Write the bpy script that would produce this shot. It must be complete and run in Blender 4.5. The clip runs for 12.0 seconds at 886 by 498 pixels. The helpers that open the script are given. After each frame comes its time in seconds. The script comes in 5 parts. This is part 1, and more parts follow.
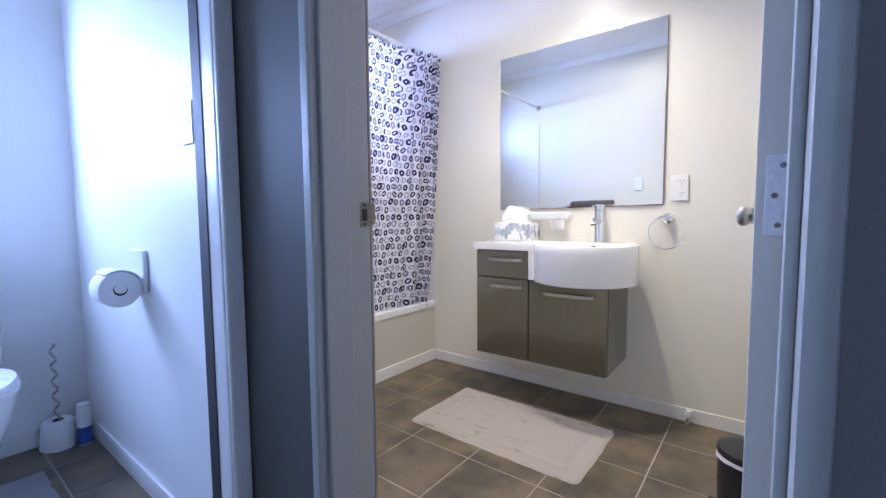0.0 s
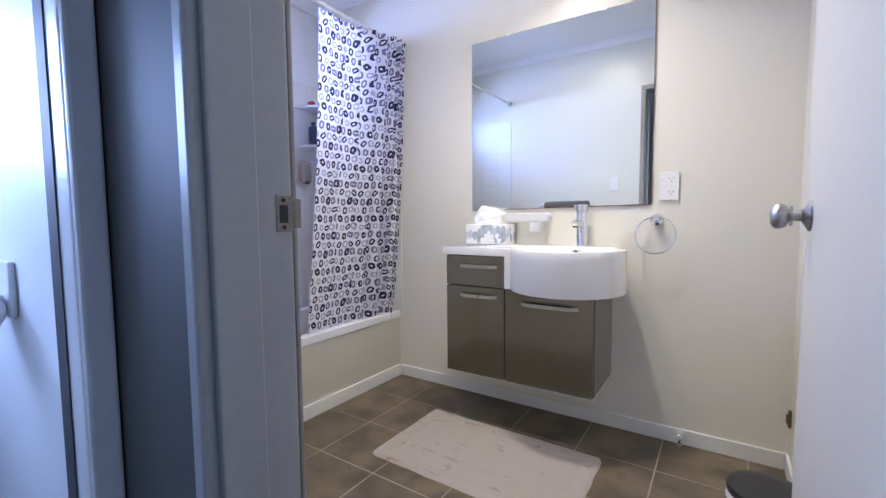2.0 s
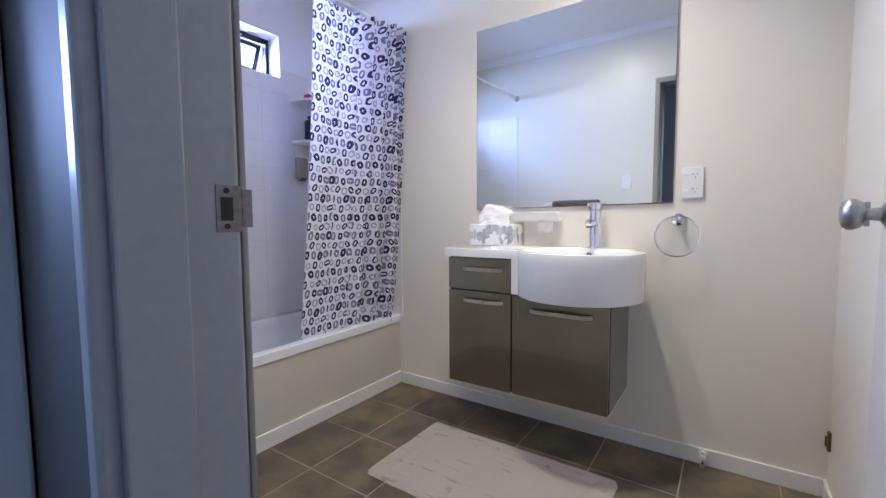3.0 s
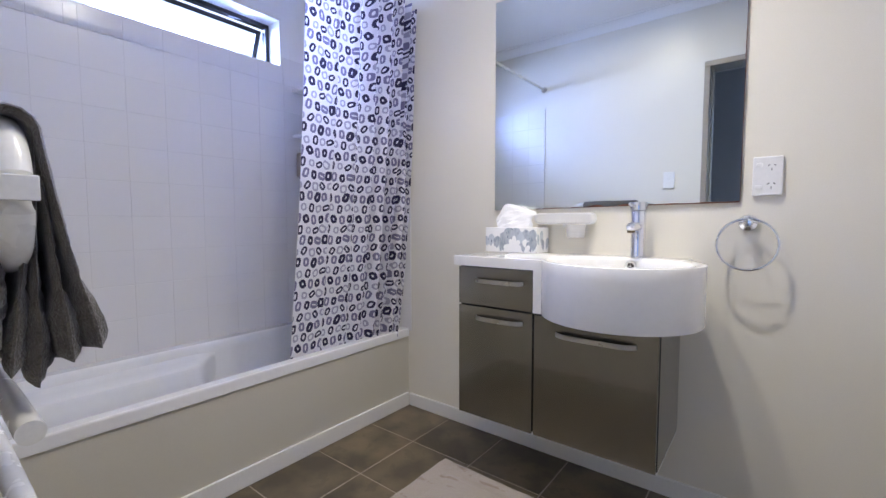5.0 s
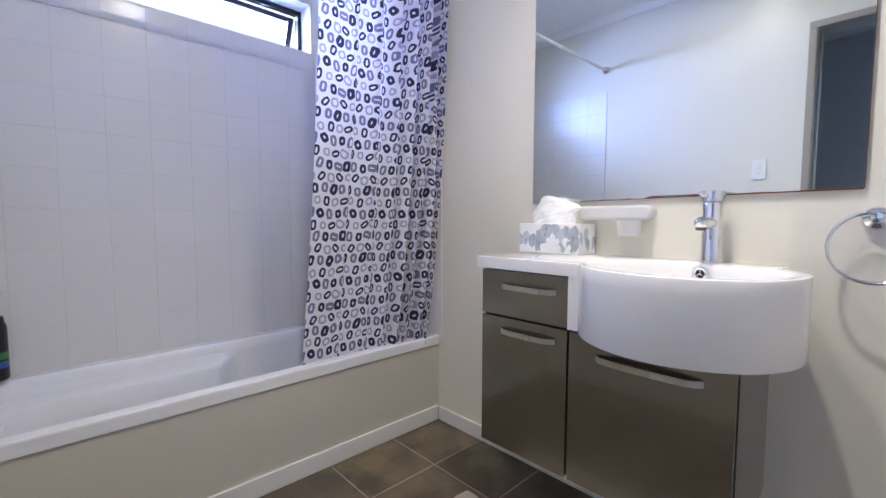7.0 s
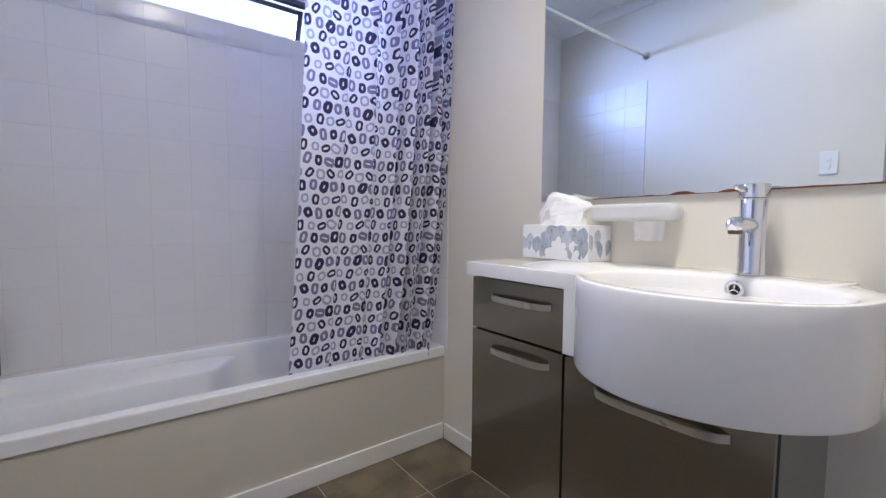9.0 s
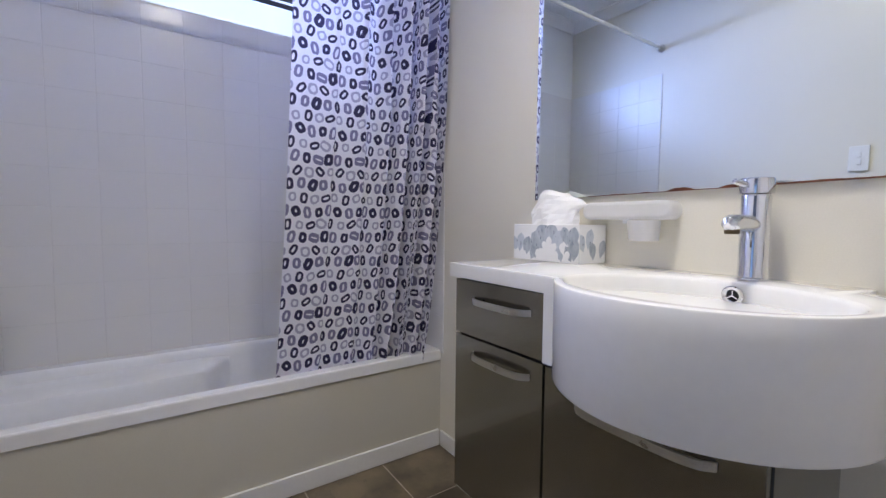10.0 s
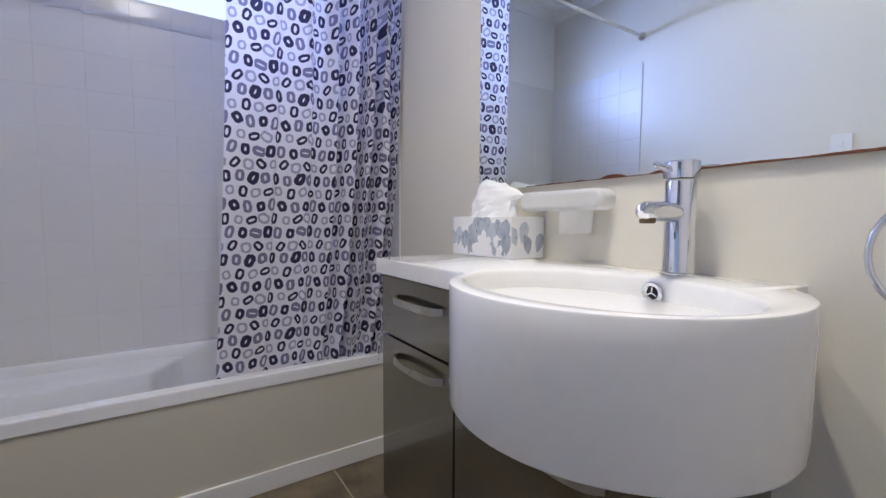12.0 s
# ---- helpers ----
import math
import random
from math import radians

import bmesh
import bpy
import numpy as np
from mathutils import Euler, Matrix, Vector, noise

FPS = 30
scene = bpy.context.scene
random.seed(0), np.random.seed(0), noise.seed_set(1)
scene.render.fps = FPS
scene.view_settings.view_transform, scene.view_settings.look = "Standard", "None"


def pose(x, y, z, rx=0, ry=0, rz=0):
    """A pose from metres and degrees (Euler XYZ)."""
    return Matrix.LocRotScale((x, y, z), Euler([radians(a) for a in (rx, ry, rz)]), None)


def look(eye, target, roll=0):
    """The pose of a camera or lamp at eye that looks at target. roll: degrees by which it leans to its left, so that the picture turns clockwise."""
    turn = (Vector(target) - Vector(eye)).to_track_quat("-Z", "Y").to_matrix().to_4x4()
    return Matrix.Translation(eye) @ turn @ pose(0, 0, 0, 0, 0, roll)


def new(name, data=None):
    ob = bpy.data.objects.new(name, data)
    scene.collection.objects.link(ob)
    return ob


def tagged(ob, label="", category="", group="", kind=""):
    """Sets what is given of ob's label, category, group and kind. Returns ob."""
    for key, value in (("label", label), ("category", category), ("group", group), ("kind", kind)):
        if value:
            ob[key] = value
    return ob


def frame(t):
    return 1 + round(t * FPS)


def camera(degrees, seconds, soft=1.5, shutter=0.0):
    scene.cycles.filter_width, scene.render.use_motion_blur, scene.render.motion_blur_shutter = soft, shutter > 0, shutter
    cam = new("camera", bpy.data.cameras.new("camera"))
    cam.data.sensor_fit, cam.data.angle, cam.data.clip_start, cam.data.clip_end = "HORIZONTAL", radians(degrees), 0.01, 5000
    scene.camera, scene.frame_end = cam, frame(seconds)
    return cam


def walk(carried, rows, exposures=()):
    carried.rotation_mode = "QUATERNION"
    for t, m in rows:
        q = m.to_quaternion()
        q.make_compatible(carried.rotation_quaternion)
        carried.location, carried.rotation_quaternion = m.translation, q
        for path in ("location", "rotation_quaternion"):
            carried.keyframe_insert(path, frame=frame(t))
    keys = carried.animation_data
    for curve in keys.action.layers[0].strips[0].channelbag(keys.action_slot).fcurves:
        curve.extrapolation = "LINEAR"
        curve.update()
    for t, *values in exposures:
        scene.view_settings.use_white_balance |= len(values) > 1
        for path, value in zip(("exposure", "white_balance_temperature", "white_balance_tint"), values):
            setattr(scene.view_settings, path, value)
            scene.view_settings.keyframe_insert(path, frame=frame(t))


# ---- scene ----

# camera and its walk
cam = camera(92.9, 12.0)
PATH = [
    (0, (-0.117, 0.166, 1.015), (-1.336, 1.745, 0.868), -0.5),
    (0.5, (-0.125, 0.193, 1.015), (-1.262, 1.832, 0.874), -0.5),
    (1, (-0.139, 0.239, 1.018), (-1.250, 1.894, 0.876), -0.45),
    (1.5, (-0.199, 0.321, 1.018), (-1.302, 1.983, 0.876), -0.5),
    (2, (-0.264, 0.391, 1.013), (-1.366, 2.054, 0.873), -0.5),
    (2.5, (-0.307, 0.449, 1.006), (-1.412, 2.110, 0.868), -0.4),
    (3, (-0.335, 0.524, 1.010), (-1.457, 2.174, 0.869), -0.35),
    (5, (-0.449, 0.815, 1.009), (-1.675, 2.390, 0.880), -0.1),
    (5.5, (-0.460, 0.879, 1.006), (-1.739, 2.412, 0.880), 0.0),
    (6, (-0.467, 0.952, 0.998), (-1.808, 2.430, 0.876), 0.15),
    (6.5, (-0.478, 1.024, 0.997), (-1.880, 2.443, 0.868), 0.15),
    (7, (-0.488, 1.097, 0.995), (-1.939, 2.468, 0.859), 0.15),
    (9, (-0.501, 1.349, 0.992), (-2.091, 2.556, 0.862), 0.4),
    (9.5, (-0.496, 1.413, 0.988), (-2.117, 2.577, 0.860), 0.5),
    (10, (-0.488, 1.474, 0.987), (-2.137, 2.600, 0.861), 0.5),
    (10.5, (-0.478, 1.529, 0.985), (-2.132, 2.648, 0.853), 0.4),
    (11, (-0.467, 1.588, 0.982), (-2.124, 2.700, 0.849), 0.3),
    (11.5, (-0.455, 1.642, 0.978), (-2.114, 2.750, 0.845), 0.25),
    (12, (-0.439, 1.687, 0.974), (-2.101, 2.791, 0.838), 0.25),
]
walk(cam, [(t, look(eye, target, roll)) for t, eye, target, roll in PATH],
     ((0, 0.28), (1, 0.38), (2, 0.08), (3, -0.13), (5.5, -0.11), (7, -0.14), (9, -0.30), (10.5, -0.48), (12, -0.48)))

# world and large lights
world = bpy.data.worlds.new("world")
scene.world = world
world.use_nodes = True
wn = world.node_tree.nodes
sky = wn.new("ShaderNodeTexSky")
sky.sky_type = 'NISHITA'
sky.sun_disc = False
sky.sun_elevation, sky.sun_rotation = radians(38), radians(60)
wn["Background"].inputs["Strength"].default_value = 0.12
world.node_tree.links.new(sky.outputs["Color"], wn["Background"].inputs["Color"])


def area_lamp(name, at, target, sx, sy, power, color, spread=180):
    data = bpy.data.lights.new(name, 'AREA')
    data.shape, data.size, data.size_y = 'RECTANGLE', sx, sy
    data.energy, data.color, data.spread = power, color, radians(spread)
    ob = new(name, data)
    ob.matrix_world = look(at, target)
    return ob


DAY = (0.34, 0.455, 1.0)
DAY_TOILET = (0.34, 0.49, 1.0)
WARM = (1.0, 0.94, 0.865)
# daylight in the two openings of the outside wall
area_lamp("window_daylight_bath", (-3.10, 1.74, 2.14), (-2.1, 1.84, 1.84), 0.95, 0.50, 142, DAY, 150)
area_lamp("window_daylight_slant", (-3.02, 1.80, 2.12), (-2.02, 0.84, 1.72), 0.90, 0.40, 21, DAY, 92)
area_lamp("window_daylight_toilet", (-2.93, 0.05, 1.56), (-2.0, 0.05, 0.85), 0.72, 0.70, 58, DAY_TOILET)
# daylight from the rooms beyond the open end of the hall
area_lamp("hall_daylight", (-0.15, -1.00, 1.25), (-0.15, 0.0, 1.15), 0.80, 1.90, 2.9, DAY_TOILET)


def down_lamp(name, x, y, power, spread):
    data = bpy.data.lights.new(name, 'AREA')
    data.shape, data.size, data.energy, data.color = 'DISK', 0.06, power, WARM
    data.spread = radians(spread)
    ob = new(name, data)
    ob.matrix_world = look((x, y, 2.472), (x, y, 0))


# a narrow lamp over the basin and a wide one in the middle of the room
LAMPS = ((-0.88, 1.91, 9.2, 112), (-1.14, 1.57, 10.2, 172))
for lx, ly, power, spread in LAMPS:
    down_lamp("downlight_bulb", lx, ly, power, spread)


# materials
class Nodes:
    """A few shorthands to write a material's nodes."""

    def __init__(self, name):
        self.m = bpy.data.materials.new(name)
        self.m.use_nodes = True
        self.t = self.m.node_tree
        self.n = self.t.nodes
        self.b = self.n["Principled BSDF"]

    def set(self, **values):
        for key, value in values.items():
            socket = self.b.inputs[key.replace("_", " ")]
            if isinstance(value, bpy.types.NodeSocket):
                self.t.links.new(value, socket)
            else:
                socket.default_value = value
        return self

    def math(self, op, a, b=0.0, c=0.0):
        node = self.n.new("ShaderNodeMath")
        node.operation = op
        for i, v in enumerate((a, b, c)):
            if isinstance(v, bpy.types.NodeSocket):
                self.t.links.new(v, node.inputs[i])
            else:
                node.inputs[i].default_value = v
        return node.outputs[0]

    def coord(self, kind="Object"):
        return self.n.new("ShaderNodeTexCoord").outputs[kind]

    def world_place(self):
        return self.n.new("ShaderNodeNewGeometry").outputs["Position"]

    def noise(self, scale, detail=4.0, vector=None, stretch=None):
        node = self.n.new("ShaderNodeTexNoise")
        node.inputs["Scale"].default_value = scale
        node.inputs["Detail"].default_value = detail
        src = vector if vector is not None else self.world_place()
        if stretch:
            mp = self.n.new("ShaderNodeMapping")
            mp.inputs["Scale"].default_value = stretch
            self.t.links.new(src, mp.inputs["Vector"])
            src = mp.outputs[0]
        self.t.links.new(src, node.inputs["Vector"])
        return node.outputs["Fac"]

    def ramp(self, fac, a, b, lo=0.35, hi=0.65):
        node = self.n.new("ShaderNodeValToRGB")
        node.color_ramp.elements[0].position, node.color_ramp.elements[1].position = lo, hi
        node.color_ramp.elements[0].color, node.color_ramp.elements[1].color = (*a, 1), (*b, 1)
        self.t.links.new(fac, node.inputs["Fac"])
        return node.outputs["Color"]

    def mix(self, fac, a, b, blend='MIX'):
        node = self.n.new("ShaderNodeMix")
        node.data_type, node.blend_type = 'RGBA', blend
        for socket, v in ((node.inputs[0], fac), (node.inputs[6], a), (node.inputs[7], b)):
            if isinstance(v, bpy.types.NodeSocket):
                self.t.links.new(v, socket)
            elif isinstance(v, tuple):
                socket.default_value = (*v, 1)
            else:
                socket.default_value = v
        return node.outputs[2]

    def bump(self, height, strength=0.2, distance=0.002):
        node = self.n.new("ShaderNodeBump")
        node.inputs["Strength"].default_value = strength
        node.inputs["Distance"].default_value = distance
        self.t.links.new(height, node.inputs["Height"])
        self.t.links.new(node.outputs[0], self.b.inputs["Normal"])
        return self


def shade(c, k):
    return tuple(min(1.0, v * k) for v in c)


def surface(name, color, rough, metal=0.0, grain=60.0, stain=3.0, amount=0.08, bump=0.1, distance=0.001, coat=0.0, stretch=None):
    """A plain surface with fine grain and large soft variation of colour and gloss."""
    s = Nodes(name)
    fine, wide = s.noise(grain, 5.0, stretch=stretch), s.noise(stain, 3.0)
    c1 = s.ramp(fine, shade(color, 1 - amount * 0.6), shade(color, 1 + amount * 0.4))
    c2 = s.mix(s.math('MULTIPLY', wide, amount * 1.6), c1, shade(color, 1 - amount * 2.2))
    r = s.math('MULTIPLY_ADD', wide, 0.16, rough - 0.08)
    s.set(Base_Color=c2, Roughness=r, Metallic=metal, Coat_Weight=coat)
    if bump:
        s.bump(fine, bump, distance)
    return s.m


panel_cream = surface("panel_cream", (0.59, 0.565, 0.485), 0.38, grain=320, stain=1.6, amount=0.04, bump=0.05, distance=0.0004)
paint_cream = surface("paint_cream", (0.755, 0.722, 0.635), 0.35, grain=320, stain=1.6, amount=0.035, bump=0.05, distance=0.0004)
paint_white = surface("paint_white", (0.82, 0.82, 0.80), 0.45, grain=300, stain=1.8, amount=0.03, bump=0.04, distance=0.0004)
paint_ceiling = surface("paint_ceiling", (0.84, 0.84, 0.83), 0.6, grain=260, stain=2, amount=0.03, bump=0.1, distance=0.0008)
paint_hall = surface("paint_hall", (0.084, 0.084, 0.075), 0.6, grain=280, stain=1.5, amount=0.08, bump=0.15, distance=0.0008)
# lighter copies of the hall grey: light on those walls put into colour
paint_hall_half_lit = surface("paint_hall_half_lit", (0.19, 0.19, 0.195), 0.6, grain=280, stain=1.5, amount=0.06, bump=0.12, distance=0.0008)
paint_hall_lit = surface("paint_hall_lit", (0.62, 0.63, 0.64), 0.6, grain=280, stain=1.5, amount=0.06, bump=0.12, distance=0.0008)
gloss_white = surface("gloss_white", (0.78, 0.775, 0.75), 0.32, grain=90, stain=3, amount=0.03, bump=0.0)
# white frame paint darkened to grey, standing in for the dim hall
gloss_white_dimmed = surface("gloss_white_dimmed", (0.38, 0.38, 0.35), 0.33, grain=80, stain=6, amount=0.06, bump=0.0)
door_cream = surface("door_cream", (0.62, 0.59, 0.51), 0.34, grain=90, stain=3, amount=0.03, bump=0.0)
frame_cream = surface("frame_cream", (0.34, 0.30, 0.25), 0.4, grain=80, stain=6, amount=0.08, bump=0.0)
hinge_paint = surface("painted_hinge", (0.74, 0.74, 0.77), 0.36, 0.0, grain=150, stain=40, amount=0.15, bump=0.08)
# plain dark grey for the cabinet gap sheet and the toilet jamb strips
matt_dark = surface("matt_dark", (0.040, 0.042, 0.048), 0.6, grain=150, stain=10, amount=0.15, bump=0.0)
acrylic = surface("bath_acrylic", (0.83, 0.84, 0.85), 0.14, grain=40, stain=3, amount=0.02, bump=0.0, coat=0.3)
ceramic = surface("basin_ceramic", (0.87, 0.86, 0.83), 0.12, grain=50, stain=4, amount=0.02, bump=0.0, coat=0.4)
plastic_white = surface("plastic_white", (0.80, 0.80, 0.79), 0.30, grain=120, stain=20, amount=0.03, bump=0.02)
plastic_rail = surface("plastic_rail", (0.76, 0.76, 0.73), 0.26, grain=120, stain=15, amount=0.05, bump=0.03)
paper_white = surface("paper_white", (0.86, 0.86, 0.86), 0.85, grain=400, stain=30, amount=0.04, bump=0.3, distance=0.0006)
chrome = surface("chrome", (0.80, 0.81, 0.83), 0.09, 1.0, grain=200, stain=60, amount=0.05, bump=0.0)
nickel = surface("satin_nickel", (0.55, 0.53, 0.49), 0.30, 1.0, grain=300, stain=40, amount=0.12, bump=0.05, stretch=(0.05, 1, 1))
steel_worn = surface("worn_steel", (0.50, 0.49, 0.47), 0.38, 1.0, grain=150, stain=50, amount=0.25, bump=0.1)
strike_metal = surface("dull_steel", (0.27, 0.25, 0.22), 0.48, 1.0, grain=150, stain=60, amount=0.3, bump=0.1)
brass_old = surface("old_brass", (0.20, 0.15, 0.09), 0.45, 0.9, grain=150, stain=60, amount=0.3, bump=0.1)
black_plastic = surface("black_plastic", (0.018, 0.018, 0.02), 0.35, grain=150, stain=20, amount=0.3, bump=0.05)
black_metal = surface("black_aluminium", (0.02, 0.021, 0.023), 0.4, 0.3, grain=200, stain=20, amount=0.2, bump=0.05)
dark_slot = surface("dark_slot", (0.02, 0.02, 0.02), 0.7, grain=100, stain=10, amount=0.1, bump=0.0)
grout_floor = surface("grout_floor", (0.42, 0.37, 0.31), 0.9, grain=250, stain=6, amount=0.2, bump=0.4, distance=0.001)
grout_wall = surface("grout_wall", (0.78, 0.77, 0.75), 0.8, grain=250, stain=5, amount=0.22, bump=0.3, distance=0.0008)
rust = surface("rusty_silvering", (0.23, 0.07, 0.025), 0.75, grain=120, stain=30, amount=0.5, bump=0.5, distance=0.002)
carpet = surface("carpet", (0.10, 0.10, 0.105), 0.95, grain=700, stain=4, amount=0.3, bump=0.8, distance=0.004)
red_plastic = surface("red_plastic", (0.45, 0.03, 0.05), 0.3, grain=80, stain=10, amount=0.1, bump=0.0)
navy_plastic = surface("navy_plastic", (0.02, 0.028, 0.075), 0.3, grain=80, stain=10, amount=0.2, bump=0.0)
blue_label = surface("blue_label", (0.06, 0.16, 0.55), 0.35, grain=60, stain=30, amount=0.4, bump=0.0)
green_label = surface("green_label", (0.10, 0.32, 0.12), 0.35, grain=60, stain=30, amount=0.4, bump=0.0)
pouch_cloth = surface("pouch_cloth", (0.42, 0.36, 0.31), 0.8, grain=300, stain=30, amount=0.2, bump=0.4)
shower_cap_metal = surface("downlight_trim", (0.8, 0.8, 0.8), 0.4, grain=80, stain=10, amount=0.03, bump=0.0)


def floor_tile_material():
    s = Nodes("floor_tile_brown")
    rnd = s.n.new("ShaderNodeObjectInfo").outputs["Random"]
    wide, fine, mid = s.noise(5.5, 6.0), s.noise(160, 4.0), s.noise(22, 5.0)
    base = s.ramp(wide, (0.068, 0.054, 0.034), (0.215, 0.168, 0.102), 0.40, 0.61)
    blot = s.noise(12, 8.0)
    base = s.mix(s.math('MULTIPLY', mid, 0.36), base, (0.125, 0.099, 0.067))
    base = s.mix(s.math('MULTIPLY', s.math('GREATER_THAN', s.math('MULTIPLY_ADD', mid, 0.5, blot), 0.86), 0.3), base, (0.055, 0.045, 0.034))
    base = s.mix(s.math('MULTIPLY', rnd, 0.30), base, (0.090, 0.075, 0.058))
    base = s.mix(s.math('MULTIPLY', fine, 0.18), base, (0.07, 0.055, 0.042))
    s.set(Base_Color=base, Roughness=s.math('MULTIPLY_ADD', mid, 0.22, 0.30))
    s.bump(s.math('ADD', fine, s.math('MULTIPLY', mid, 2.0)), 0.25, 0.0012)
    return s.m


def wall_tile_material():
    s = Nodes("wall_tile_white")
    rnd = s.n.new("ShaderNodeObjectInfo").outputs["Random"]
    wide, fine = s.noise(9, 3.0), s.noise(70, 3.0)
    base = s.mix(s.math('MULTIPLY', rnd, 0.5), (0.80, 0.79, 0.775), (0.765, 0.755, 0.745))
    base = s.mix(s.math('MULTIPLY', fine, 0.12), base, (0.70, 0.69, 0.68))
    s.set(Base_Color=base, Roughness=s.math('MULTIPLY_ADD', wide, 0.08, 0.17))
    s.bump(wide, 0.12, 0.002)
    return s.m


def laminate_material():
    """Grey-brown gloss laminate with a fine level wood grain."""
    s = Nodes("laminate_grey_brown")
    grain = s.noise(26, 8.0, stretch=(1.0, 1.0, 9.0))
    broad = s.noise(5, 4.0, stretch=(1.0, 1.0, 4.0))
    base = s.ramp(grain, (0.205, 0.190, 0.152), (0.240, 0.222, 0.180), 0.3, 0.7)
    base = s.mix(s.math('MULTIPLY', broad, 0.2), base, (0.200, 0.183, 0.150))
    s.set(Base_Color=base, Roughness=0.22, Metallic=0.85, Coat_Weight=0.6, Coat_Roughness=0.05)
    return s.m


def terry_material(name, color, grain=900):
    s = Nodes(name)
    loops, wide, mid = s.noise(grain, 3.0), s.noise(9, 4.0), s.noise(70, 4.0)
    base = s.ramp(loops, shade(color, 0.55), shade(color, 1.35), 0.3, 0.7)
    base = s.mix(s.math('MULTIPLY', wide, 0.4), base, shade(color, 0.7))
    s.set(Base_Color=base, Roughness=0.95, Sheen_Weight=0.3)
    s.bump(s.math('ADD', loops, s.math('MULTIPLY', mid, 0.8)), 0.9, 0.004)
    return s.m


def mat_material():
    s = Nodes("bath_mat_beige")
    loops, wide = s.noise(650, 3.0), s.noise(7, 5.0)
    mid = s.noise(60, 4.0)
    base = s.ramp(loops, (0.33, 0.285, 0.245), (0.50, 0.445, 0.39), 0.3, 0.7)
    base = s.mix(s.math('MULTIPLY', wide, 0.4), base, (0.36, 0.315, 0.27))
    mark = s.noise(9, 3.0, stretch=(1.0, 3.5, 1.0))
    base = s.mix(s.math('MULTIPLY', s.math('GREATER_THAN', s.math('MULTIPLY_ADD', mid, 0.25, mark), 0.775), 0.45), base, (0.20, 0.135, 0.085))
    s.set(Base_Color=base, Roughness=0.96, Sheen_Weight=0.2)
    s.bump(s.math('ADD', loops, mid), 0.8, 0.003)
    return s.m


# the curtain's print repeats every six rows and four columns; for each ring its ink (0 navy, 1 violet,
# 2 pale), half its width and height in millimetres, its lean in degrees, and its hole's share of both
ROW_WIDE = ((1, 15.1, 21.7, -10, 0.32, 0.57), (0, 15.1, 19.5, 0, 0.26, 0.39), (1, 16.9, 24.3, 76, 0.17, 0.59), (0, 18.6, 22.6, -6, 0.21, 0.41))
ROW_THIN = ((0, 13.1, 20.7, -6, 0.37, 0.57), (2, 14.1, 15.4, 0, 0.49, 0.57), (0, 14.1, 19.9, -65, 0.33, 0.59), (2, 17.6, 23.2, 58, 0.52, 0.66))
ROW_SQUARE = ((0, 16.3, 19.7, 24, 0.26, 0.33), (1, 15.8, 21.7, 6, 0.28, 0.57), (0, 16.0, 18.3, 4, 0.24, 0.35), (1, 16.3, 23.5, -8, 0.34, 0.64))
ROW_OPEN = ((2, 13.9, 16.6, 10, 0.47, 0.57), (0, 14.7, 20.2, -13, 0.39, 0.57), (2, 18.5, 16.6, 20, 0.54, 0.58), (0, 13.7, 19.7, -72, 0.35, 0.59))
ROW_DIAMOND = ((0, 14.0, 20.6, 0, 0.26, 0.48), (1, 15.4, 19.9, 0, 0.27, 0.52), (0, 19.4, 23.3, -22, 0.16, 0.37), (1, 17.2, 19.9, 10, 0.28, 0.48))
ROW_LEAN = ((0, 13.7, 19.7, -36, 0.37, 0.57), (2, 19.0, 19.3, 0, 0.54, 0.59), (0, 14.1, 20.7, 48, 0.35, 0.58), (2, 15.1, 15.6, 0, 0.49, 0.57))
PRINT_ROWS = (ROW_WIDE, ROW_THIN, ROW_SQUARE, ROW_OPEN, ROW_DIAMOND, ROW_LEAN)
ROW_SHIFT = (1.955, 2.348, 1.649, 2.043, 2.348, 1.693)


